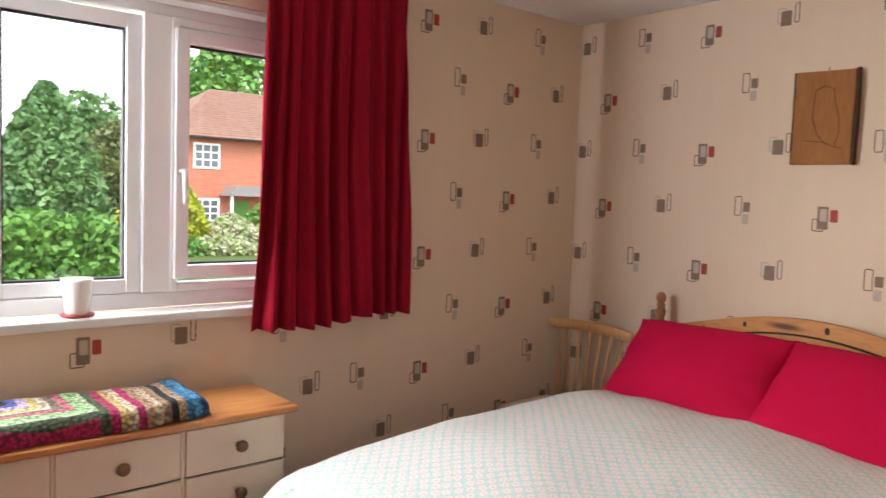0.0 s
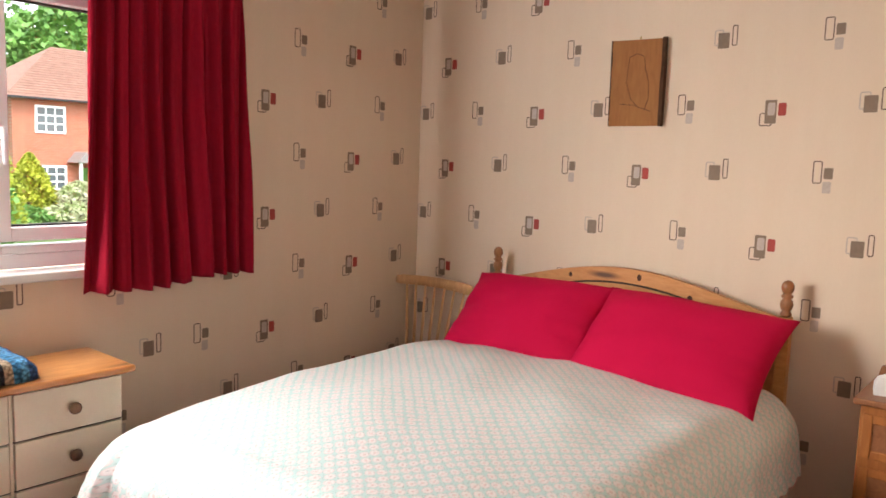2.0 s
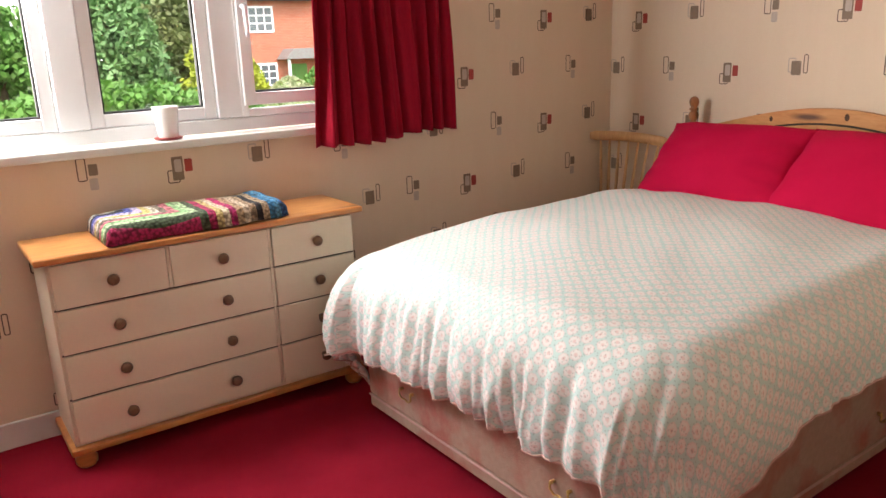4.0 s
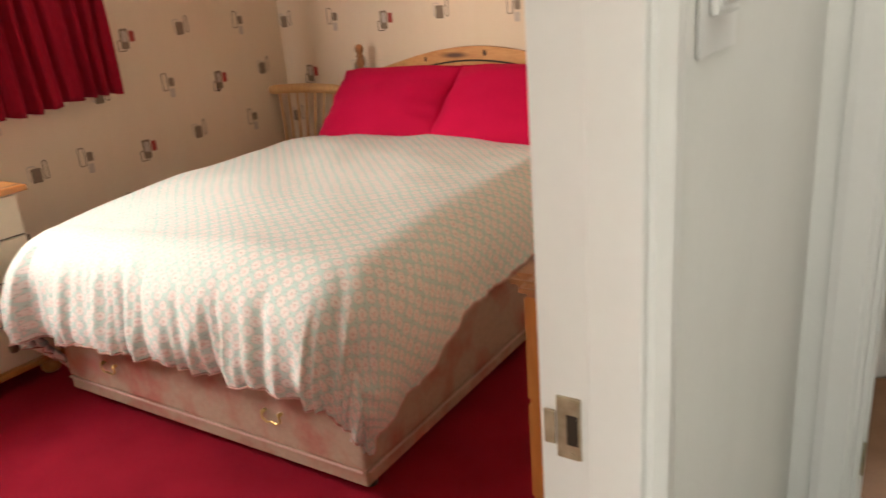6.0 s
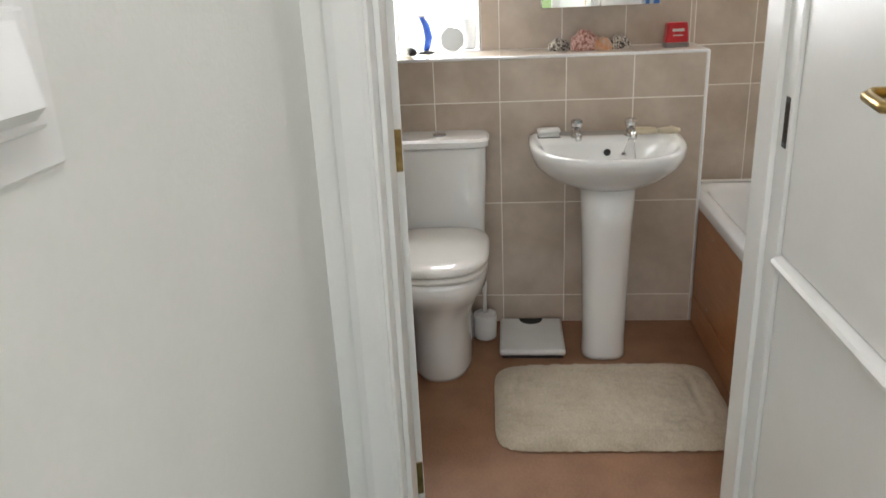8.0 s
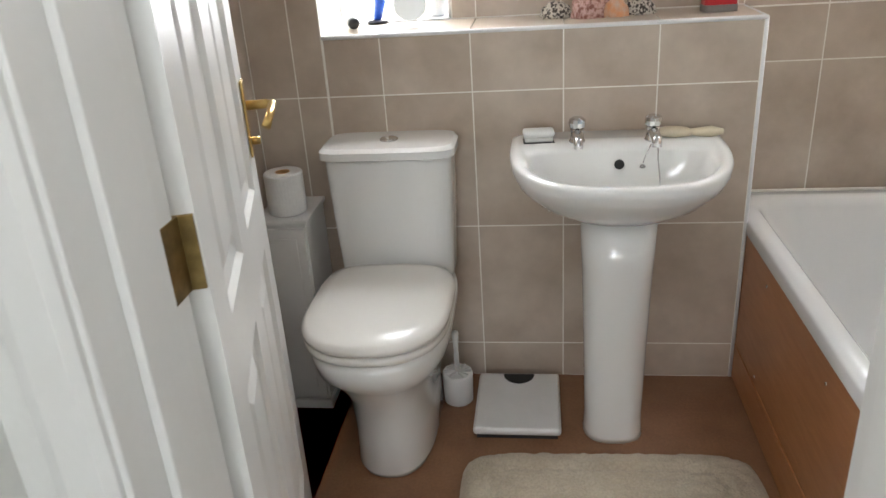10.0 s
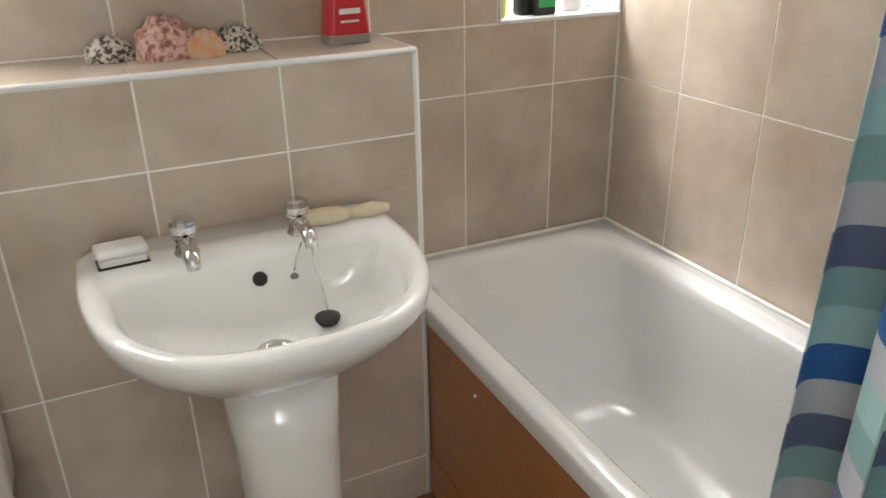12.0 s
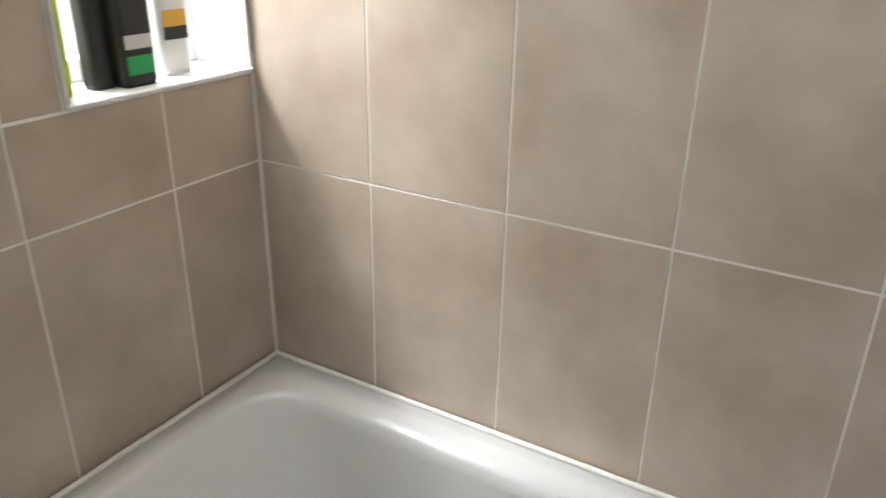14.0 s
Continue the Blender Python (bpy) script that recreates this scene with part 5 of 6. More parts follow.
rings = [ring_z(basin_out(0.20, 0.33, 0.0), 0.688, 0.668), ring_z(basin_out(0.30, 0.38), 0.704, 0.678), ring_z(basin_out(0.43, 0.44), 0.742, 0.698), ring_z(basin_out(0.510, 0.482), 0.785, 0.735),
         ring_z(basin_out(0.547, 0.503), 0.812, 0.795), ring_z(basin_out(0.552, 0.506), 0.831, 0.828), ring_z(basin_out(0.544, 0.501), 0.839, 0.836), ring_z(basin_out(0.515, 0.485), 0.840, 0.837),
         ring_z(basin_in(0.475, 2.958, 3.285), 0.833, 0.834), ring_z(basin_in(0.455, 2.970, 3.278), 0.812, 0.818), ring_z(basin_in(0.40, 3.00, 3.262), 0.752, 0.757), ring_z(basin_in(0.26, 3.06, 3.235), 0.714, 0.717), ring_z(basin_in(0.06, 3.125, 3.19), 0.708, 0.708)]
part("bowl", loft(rings), M_PORC, bas, smooth=True)
secs = [(0.0345, 0.166, 0.17), (0.05, 0.160, 0.165), (0.10, 0.158, 0.160), (0.35, 0.170, 0.172), (0.55, 0.182, 0.19), (0.694, 0.192, 0.22)]
rings = []
for z, w, d in secs:
    rr = []
    for k in range(32):
        a = 2 * math.pi * k / 32
        c, s = math.cos(a), math.sin(a)
        rr.append((3.17 + d / 2 * (abs(c) ** 0.8) * (1 if c > 0 else -1), BY + w / 2 * (abs(s) ** 0.7) * (1 if s > 0 else -1), z))
    rings.append(rr)
part("pedestal", loft(rings), M_PORC, bas, "white pedestal", True)
# a dark disc gives the overflow the shade of an open hole
bm = lathe([(0.013, 0.0), (0.013, 0.003), (0.0095, 0.004)], 20)
bmesh.ops.transform(bm, matrix=pose(3.268, BY - 0.008, 0.788, 0, -72, 0), verts=bm.verts)
part("overflow", bm, M_RUBBER, bas, "overflow hole, its shade a dark disc", True)
part("waste", lathe([(0.030, 0.708), (0.032, 0.711), (0.020, 0.712), (0.018, 0.706)], 24, centre=(3.155, BY, 0)), M_CHROME, bas, "chrome plughole", True)


def tap(y):
    t = part("tap", lathe([(0.020, 0.0), (0.022, 0.004), (0.018, 0.008), (0.017, 0.026), (0.019, 0.034), (0.019, 0.038)], 24, centre=(3.325, y, 0.835)), M_CHROME, bas, "chrome pillar tap", True)
    part("tap_head", lathe([(0.015, 0.038), (0.021, 0.042), (0.0225, 0.054), (0.021, 0.063), (0.014, 0.067)], 12, centre=(3.325, y, 0.835)), M_CHROME, t)
    part("spout", tube([(3.325, y, 0.856), (3.30, y, 0.860), (3.265, y, 0.855), (3.247, y, 0.848), (3.244, y, 0.838)], [0.016, 0.015, 0.014, 0.0125, 0.011], 14), M_CHROME, t, smooth=True)


tap(BY + 0.098)
tap(BY - 0.098)
part("chain", tube([(3.275, BY - 0.105, 0.838), (3.262, BY - 0.105, 0.80), (3.235, BY - 0.108, 0.758), (3.20, BY - 0.105, 0.730)], 0.0018, 6), M_CHROME, bas, "beaded chain", True)
part("chain", tube([(3.275, BY - 0.088, 0.838), (3.267, BY - 0.075, 0.815), (3.265, BY - 0.068, 0.792)], 0.0018, 6), M_CHROME, bas, "beaded chain", True)
part("chain_stay", lathe([(0.007, 0.0), (0.008, 0.004), (0.004, 0.008)], 12, centre=(3.262, BY - 0.067, 0.780)), M_GREYPL, bas, smooth=True)
part("plug", lathe([(0.017, 0.0), (0.022, 0.008), (0.022, 0.013), (0.010, 0.016)], 20, centre=(3.19, BY - 0.10, 0.717)), M_RUBBER, bas, "black rubber plug", True)

# soap dish and brush on the basin
sd = thing("nail_brush", pose(3.345, BY + 0.20, 0.800, 0, 0, 4), "white plastic nail brush on the basin's rim", "nail brush")
part("brush_back", box(-0.025, 0.025, -0.042, 0.042, 0.016, 0.034, 0.008, 3), M_PLASTIC, sd, smooth=True)
part("bristles", box(-0.021, 0.021, -0.038, 0.038, 0.003, 0.016, 0.003), M_PALE, sd)
part("bristle_base", box(-0.024, 0.024, -0.041, 0.041, 0.0, 0.003), M_RUBBER, sd)
br = thing("wooden_brush", pose(3.35, BY - 0.165, 0.802, 0, 0, -6), "cream handled body brush lying on the basin's rim", "brush")
part("brush_head", lathe([(0.02, 0.0), (0.046, 0.005), (0.048, 0.016), (0.036, 0.023), (0.015, 0.025)], 28, squash=0.55), M_SOAP, br, smooth=True).matrix_basis = pose(0, 0.01, 0, 0, 0, 90)
part("brush_handle", tube([(0.0, -0.03, 0.012), (0.0, -0.055, 0.012), (0.0, -0.085, 0.013), (0.0, -0.115, 0.013)], [0.008, 0.012, 0.015, 0.007], 14), M_SOAP, br, smooth=True)

# bath
bt = thing("bathtub", pose(0, 0, 0), "white bathtub with a brown wood-effect side panel", "bathtub")
RX0, RX1, RY0, RY1, RZ = 2.062, 3.668, YB0 + 0.005, -0.579, 0.526


def rr_ring(x0, x1, y0, y1, r, z, n=8):
    pts = []
    for cx, cy, st in ((x1 - r, y1 - r, 0), (x0 + r, y1 - r, 90), (x0 + r, y0 + r, 180), (x1 - r, y0 + r, 270)):
        for k in range(n):
            an = radians(st + 90 * k / (n - 1))
            pts.append((cx + r * math.cos(an), cy + r * math.sin(an), z))
    return pts


rings = [rr_ring(RX0, RX1, RY0, RY1, 0.012, 0.488), rr_ring(RX0, RX1, RY0, RY1, 0.014, 0.518), rr_ring(RX0 + 0.004, RX1 - 0.002, RY0 + 0.002, RY1 - 0.006, 0.016, RZ),
         rr_ring(RX0 + 0.07, RX1 - 0.045, RY0 + 0.078, RY1 - 0.050, 0.11, RZ), rr_ring(RX0 + 0.078, RX1 - 0.055, RY0 + 0.086, RY1 - 0.060, 0.115, RZ - 0.008), rr_ring(RX0 + 0.085, RX1 - 0.065, RY0 + 0.092, RY1 - 0.068, 0.12, RZ - 0.03),
         rr_ring(RX0 + 0.12, RX1 - 0.16, RY0 + 0.112, RY1 - 0.092, 0.13, 0.30), rr_ring(RX0 + 0.15, RX1 - 0.24, RY0 + 0.120, RY1 - 0.115, 0.13, 0.18), rr_ring(RX0 + 0.20, RX1 - 0.31, RY0 + 0.16, RY1 - 0.155, 0.11, 0.145), rr_ring(RX0 + 0.30, RX1 - 0.42, RY0 + 0.22, RY1 - 0.215, 0.08, 0.14)]
bm = loft(rings, cap=(False, True))
part("tub", bm, M_ACRYL, bt, smooth=True)
part("side_panel", box(RX0, 3.665, -0.594, -0.584, 0.004, 0.487, 0.002), M_PANEL, bt, "brown wood-effect side panel")
part("side_plinth", box(RX0, 3.426, -0.5835, -0.5800, 0.004, 0.12, 0.001), M_PANEL, bt)
for x, z in ((3.20, 0.43), (3.20, 0.15), (2.75, 0.43)):
    bm = lathe([(0.005, 0.0), (0.004, 0.002)], 10)
    bmesh.ops.transform(bm, matrix=pose(x, -0.5838 if z > 0.2 else -0.5798, z, -90, 0, 0), verts=bm.verts)
    part("screw_cap", bm, M_CHROME, bt)
part("sealant", tube([(RX1, RY0 + 0.004, 0.529), (RX0, RY0 + 0.004, 0.529)], 0.005), M_GROUT, bt)
part("sealant", tube([(RX1, RY0 + 0.004, 0.529), (RX1, -0.60, 0.529)], 0.005), M_GROUT, bt)


# shower curtain, drawn to the door end
def shower_fn(a, b):
    z = 0.30 + b * 1.68
    ph = a * 4.2 * 2 * math.pi
    x = 2.535 - a * 0.42 - 0.04 * b * (1 - a) + 0.018 * math.sin(2 * ph)
    y = -0.655 + 0.055 * math.sin(ph + 2.2) * (0.55 + 0.45 * (1 - b)) + 0.02 * a
    return (x, y, z)


sc = part("shower_curtain", sheet(shower_fn, 140, 30, lambda a, b: (a * 1.25, b * 1.68)), M_SHOWER, smooth=True)
tagged(solid(sc, 0.002), "blue, aqua and white block-print shower curtain gathered over the bath", "shower curtain")
rl = thing("shower_rail", pose(0, 0, 0), "white shower rail over the bath's edge", "shower rail")
part("rail", tube([(2.052, -0.64, 2.0), (3.672, -0.64, 2.0)], 0.012), M_UPVC, rl, smooth=True)
for i in range(9):
    part("ring", tube([(2.13 + i * 0.045, -0.64 + 0.02 * math.cos(t), 1.992 + 0.02 * math.sin(t)) for t in [k * math.pi / 5 for k in range(11)]], 0.003, 6), M_PLASTIC, rl)

# floor things
def mat_fn(a, b):
    x, y = -0.265 + a * 0.53, -0.385 + b * 0.77
    u, v = 2 * a - 1, 2 * b - 1
    k = (abs(u) ** 7 + abs(v) ** 9) ** (1 / 8)
    m_ = max(abs(u), abs(v))
    s = m_ / k if k > 1e-6 else 1
    h = 0.030 * (1 - max(0.0, m_) ** 14) + 0.004
    h += 0.006 * noise.noise(Vector((a * 22, b * 32, 1))) - (0.008 if 0.68 < m_ < 0.76 else 0.0)
    return (x * s + 0.004 * noise.noise(Vector((a * 30, b * 30, 5))), y * s, h)


bmt = part("bath_mat", sheet(mat_fn, 70, 100), M_MAT, smooth=True)
bmt.matrix_world = pose(2.765, -0.168, 0.001, 0, 0, 1.5)
tagged(bmt, "thick cream pile bath mat with a sunken border on the vinyl", "bath mat")
scl = thing("bathroom_scales", pose(3.235, 0.078, 0.0), "flat white bathroom scales with a dark half-round dial", "scales")
part("platform", box(-0.145, 0.145, -0.125, 0.125, 0.014, 0.038, 0.010, 3), M_PLASTIC, scl, smooth=False)
part("foot_base", box(-0.135, 0.135, -0.115, 0.115, 0.0, 0.014), M_RUBBER, scl)
poly = [(0.135, 0.045)] + [(0.135 - 0.052 * math.sin(math.pi * k / 16), 0.0 + 0.048 * math.cos(math.pi * k / 16)) for k in range(17)]
part("dial", prism(poly[1:], "z", 0.0382, 0.0395), M_RUBBER, scl, "dark half-round dial window")
tb = thing("toilet_brush", pose(3.285, 0.262, 0.0), "white plastic toilet brush in its pot", "toilet brush")
part("pot", lathe([(0.040, 0.0), (0.044, 0.004), (0.047, 0.095), (0.045, 0.102), (0.040, 0.102)], 28), M_PLASTIC, tb, smooth=True)
for k in range(12):
    part("rib", box(0.008, 0.042, -0.002, 0.002, 0.102, 0.108), M_PLASTIC, tb).matrix_basis = pose(0, 0, 0, 0, 0, 30 * k)
part("handle", tube([(0, 0, 0.10), (0, 0, 0.18), (0.0, 0, 0.24)], [0.008, 0.007, 0.011], 12), M_PLASTIC, tb, smooth=True)
cb = thing("slim_cabinet", pose(0, 0, 0), "slim white bathroom cabinet beside the toilet", "cabinet")
part("body", box(3.235, 3.424, 0.655, 0.795, 0.03, 0.612, 0.003), M_PLASTIC, cb)
part("top", box(3.225, 3.427, 0.648, 0.802, 0.613, 0.628, 0.003), M_PLASTIC, cb)
part("plinth", box(3.225, 3.427, 0.648, 0.802, 0.0, 0.029, 0.003), M_PLASTIC, cb)
dd = part("door", box(3.226, 3.2345, 0.660, 0.790, 0.045, 0.602, 0.002), M_PLASTIC, cb)
part("door_panel", box(3.2235, 3.2265, 0.685, 0.765, 0.075, 0.572, 0.002), M_PLASTIC, dd)
tr = thing("toilet_roll", pose(3.30, 0.722, 0.629), "white toilet roll standing on the slim cabinet", "toilet roll")
part("paper", lathe([(0.052, 0.0), (0.055, 0.003), (0.055, 0.115), (0.052, 0.118), (0.021, 0.118), (0.021, 0.02)], 36), M_PAPERROLL, tr, smooth=False)
part("core", lathe([(0.0205, 0.021), (0.0205, 0.1185), (0.018, 0.1185), (0.018, 0.025)], 24), M_CHAIR, tr, "brown cardboard core")

# ledge things
def shell(name, x, y, w, d, h, material, label, seed):
    bm = bmesh.new()
    bmesh.ops.create_icosphere(bm, subdivisions=4, radius=1)
    for v in bm.verts:
        n_ = 1 + 0.10 * noise.noise(v.co * 2.3 + Vector((seed, 0, 0))) + 0.05 * math.sin(v.co.y * 16 + seed)
        v.co = Vector((v.co.x * d * n_, v.co.y * w * n_, max(-0.02, v.co.z) * h * n_))
    ob = part(name, bm, material, smooth=True)
    ob.matrix_world = pose(x, y, 1.0915, 0, 0, 10 * math.sin(seed))
    return tagged(ob, label, "sea shell", "shells on the ledge")


shell("sea_shell", 3.60, -0.045, 0.046, 0.038, 0.044, M_SHELLA, "speckled brown cowrie shell on the ledge", 1.0)
shell("sea_shell", 3.575, -0.140, 0.058, 0.045, 0.074, M_SHELLB, "knobbly pink shell on the ledge", 2.2)
shell("sea_shell", 3.565, -0.205, 0.040, 0.034, 0.046, M_SHELLC, "small orange shell on the ledge", 3.5)
shell("sea_shell", 3.60, -0.275, 0.046, 0.038, 0.048, M_SHELLA, "speckled brown cowrie shell on the ledge", 4.4)
rp_ = thing("hair_wax_pot", pose(3.56, -0.482, 1.0915, 0, 0, 5), "red plastic tub with a dark base and pale lettering bars", "tub")
part("lid", loft([rr_ring(-0.030, 0.030, -0.045, 0.045, 0.012, 0.0), rr_ring(-0.030, 0.030, -0.045, 0.045, 0.012, 0.018)]), M_GREYPL, rp_, "grey lid standing underneath")
part("tub", loft([rr_ring(-0.028, 0.028, -0.044, 0.044, 0.012, 0.0185), rr_ring(-0.026, 0.026, -0.038, 0.038, 0.012, 0.085), rr_ring(-0.022, 0.022, -0.034, 0.034, 0.010, 0.090)]), M_REDPOT, rp_)
part("lettering_bar", box(-0.0295, -0.0275, -0.022, 0.022, 0.058, 0.068), M_PALE, rp_)
part("lettering_bar", box(-0.0298, -0.0278, -0.018, 0.020, 0.042, 0.046), M_PALE, rp_)
mr = thing("vanity_mirror", pose(3.60, 0.375, 1.0915, 0, 0, 12), "small round mirror on a wire stand by the window", "mirror")
bm = lathe([(0.046, 0.0), (0.048, 0.003), (0.046, 0.006)], 40)
bmesh.ops.transform(bm, matrix=Matrix.Translation((0, 0, 0.055)) @ pose(0, 0, 0, 0, -80, 0), verts=bm.verts)
part("mirror_glass", bm, M_MIRROR, mr, smooth=False)
part("wire_stand", tube([(0.0, -0.03, 0.002), (0.03, 0.0, 0.03), (0.0, 0.03, 0.002)], 0.0018, 6), M_CHROME, mr)
rz = thing("razor", pose(3.66, 0.485, 1.0915), "blue handled razor on a dark stand", "razor")
part("stand", lathe([(0.030, 0.0), (0.030, 0.008), (0.010, 0.012)], 20), M_BLACK, rz, smooth=True)
part("handle", tube([(0, 0, 0.01), (0.0, -0.012, 0.06), (-0.006, -0.004, 0.11), (-0.01, 0.014, 0.145)], [0.012, 0.016, 0.014, 0.009], 12), M_BLUE, rz, smooth=True)
part("head", box(-0.02, 0.0, -0.01, 0.035, 0.142, 0.152, 0.003), M_CHROME, rz)
sh = thing("electric_shaver", pose(3.57, 0.545, 1.0915, 0, 0, 20), "silver and black electric shaver lying on the ledge", "shaver")
part("body", tube([(-0.05, 0, 0.022), (-0.02, 0, 0.024), (0.03, 0, 0.022), (0.055, 0, 0.02)], [0.016, 0.022, 0.020, 0.012], 14), M_PLASTIC, sh, smooth=True)
part("grip", tube([(-0.075, 0, 0.02), (-0.055, 0, 0.021)], [0.014, 0.018], 14), M_BLACK, sh, smooth=True)
tm = tagged(part("tumbler", lathe([(0.024, 0.0), (0.026, 0.003), (0.036, 0.12), (0.034, 0.12), (0.025, 0.01)], 28), M_PLASTIC, smooth=True), "white plastic tumbler on the ledge by the window", "tumbler")
tm.matrix_world = pose(3.735, 0.315, 1.0975)

# mirrored cabinet over the basin
mc = thing("mirror_cabinet", pose(0, 0, 0), "mirror-fronted wall cabinet above the ledge", "cabinet")
part("body", box(3.595, 3.673, -0.425, 0.025, 1.255, 1.85, 0.003), M_PLASTIC, mc)
for y0, y1 in ((-0.424, -0.201), (-0.199, 0.024)):
    part("mirror_door", box(3.589, 3.594, y0, y1, 1.250, 1.85, 0.001), M_MIRROR, mc, "mirror door")


# bottles in the corner window
def bottle(name, x, y, w, d, h, body_mat, cap_mat, bands, label):
    b = thing(name, pose(x, y, 1.0925), label, "bottle", "bottles on the sill")
    part("body", loft([rr_ring(-d * 0.9, d * 0.9, -w * 0.9, w * 0.9, d * 0.5, 0.0), rr_ring(-d, d, -w, w, d * 0.55, 0.006), rr_ring(-d, d, -w, w, d * 0.55, h * 0.7), rr_ring(-d * 0.8, d * 0.8, -w * 0.75, w * 0.75, d * 0.5, h * 0.78), rr_ring(-d * 0.5, d * 0.5, -w * 0.4, w * 0.4, d * 0.3, h * 0.8)]), body_mat, b)
    part("cap", lathe([(d * 0.6, h * 0.8), (d * 0.62, h * 0.98), (d * 0.5, h)], 20), cap_mat, b, smooth=True)
    for z0, z1, m_ in bands:
        part("label", box(-d - 0.001, -d + 0.002, -w * 0.75, w * 0.75, z0, z1), m_, b)
    return b


bottle("shampoo_bottle", 3.725, -0.925, 0.016, 0.016, 0.20, M_LIME, M_LIME, [], "lime green bottle on the window sill")
bottle("shampoo_bottle", 3.735, -1.000, 0.020, 0.018, 0.24, M_BLACK, M_BLACK, [], "slim black bottle on the window sill")
bottle("shampoo_bottle", 3.715, -1.045, 0.031, 0.020, 0.25, M_BLACK, M_BLACK, [(0.018, 0.045, M_GREENLABEL), (0.055, 0.075, M_PALE)], "black bottle with green label on the window sill")
bottle("shampoo_bottle", 3.745, -1.140, 0.030, 0.022, 0.22, M_PLASTIC, M_PLASTIC, [(0.075, 0.10, M_AMBER), (0.055, 0.075, M_BLACK)], "white bottle with amber label on the window sill")

# ---- outside ----
GZ = -0.95
struct("ground", box(-400, 500, -300, 900, GZ - 0.3, GZ), M_GRASS, "grassy front gardens", "ground")


def leaves(name, places, size, material, parent=None, label="", seed=1):
    """Many small bent leaf blades at places with normals."""
    rng = np.random.default_rng(seed)
    n = len(places)
    p = np.asarray(places, float)
    a = rng.normal(size=(n, 3))
    a /= np.linalg.norm(a, axis=1)[:, None]
    b = np.cross(a, rng.normal(size=(n, 3)))
    b /= np.linalg.norm(b, axis=1)[:, None]
    s = size * rng.uniform(0.6, 1.4, (n, 1))
    v = np.concatenate([p - a * s, p + b * s * 0.6, p + a * s, p - b * s * 0.6], 1).reshape(-1, 3)
    f = np.arange(4 * n).reshape(-1, 4)
    me = bpy.data.meshes.new(name)
    me.from_pydata(v.tolist(), [], f.tolist())
    me.materials.append(material)
    ob = new(name, me)
    if parent is not None:
        ob.parent = parent
    if label:
        tagged(ob, label)
    return ob


def tree(name, x, y, h, r, form, material, label, seed, n=7000, size=0.16):
    rng = np.random.default_rng(seed)
    t = thing(name, pose(x, y, GZ), label, "tree")
    bm = tube([(0, 0, 0), (0.03, 0.02, h * 0.4), (0, 0, h * 0.9)], [0.16, 0.10, 0.02], 10)
    for k in range(9):
        a, z = k * 2.4, h * (0.25 + 0.07 * k)
        L = r * (0.7 if form == "cone" else 0.6) * (1.05 - 0.08 * k)
        tube([(0, 0, z), (L * 0.5 * math.cos(a), L * 0.5 * math.sin(a), z + 0.15), (L * math.cos(a), L * math.sin(a), z + 0.35)], [0.05, 0.03, 0.01], 6, bm)
    part("trunk", bm, M_TRUNK, t)
    pts = []
    if form == "cone":
        z = h * (0.04 + 0.96 * rng.power(1.5, n) ** 1.0 * 0 + 0.96 * rng.uniform(0, 1, n))
        f = z / h
        rad = r * np.clip(np.minimum(1.0, (1.03 - f) * 1.75), 0, 1) ** 0.8
        an = rng.uniform(0, 2 * np.pi, n)
        lump = 1 + 0.10 * np.sin(an * 5 + f * 14) + 0.08 * np.sin(an * 9 - f * 22) + 0.05 * rng.normal(size=n)
        q = rad * lump * rng.uniform(0.72, 1.0, n)
        pts = np.stack([q * np.cos(an), q * np.sin(an), z], 1)
    else:
        m_ = 26
        c = rng.normal(size=(m_, 3)) * np.array([r * 0.42, r * 0.42, h * 0.16]) + np.array([0, 0, h * 0.62])
        rr_ = rng.uniform(0.22, 0.42, m_) * r
        k = rng.integers(0, m_, n)
        d = rng.normal(size=(n, 3))
        d /= np.linalg.norm(d, axis=1)[:, None]
        pts = c[k] + d * (rr_[k] * rng.uniform(0.7, 1.05, n))[:, None]
        pts[:, 2] = np.maximum(pts[:, 2], 0.2)
    leaves("crown", pts, size, material, t, seed=seed + 1)
    return t


tree("conifer_tree", 5.6, 24.0, 5.1, 1.5, "cone", M_LEAFA, "dense green conifer tree in the garden", 3, 16000, 0.10)
tree("broadleaf_tree", 8.6, 27.5, 4.6, 1.6, "round", M_LEAFD, "olive and golden broadleaf tree", 5, 9000, 0.11)
tree("broadleaf_tree", 3.2, 28.0, 3.8, 1.6, "round", M_LEAFB, "green broadleaf tree behind the hedge", 6, 9000, 0.12)
tree("broadleaf_tree", 12.0, 40.0, 7.0, 2.8, "round", M_LEAFA, "tall green tree behind the hedge", 7, 9000, 0.16)
tree("broadleaf_tree", 22.0, 52.0, 13.0, 5.0, "round", M_LEAFB, "tall tree behind the brick house", 8, 9000, 0.25)
tree("broadleaf_tree", 0.0, 34.0, 6.0, 3.0, "round", M_LEAFA, "green tree across the road", 9, 7000, 0.16)
tree("broadleaf_tree", 7.3, 20.6, 3.0, 1.0, "round", M_LEAFC, "golden shrub beside the conifer", 10, 4000, 0.07)
tree("golden_shrub", 11.75, 29.5, 2.35, 0.75, "cone", M_LEAFC, "bright golden shrub in front of the house", 11, 5000, 0.08)
tree("flowering_shrub", 13.5, 29.5, 1.35, 1.25, "cone", M_BLOSSOM, "pale flowering shrubs in front of the house", 12, 5000, 0.08)
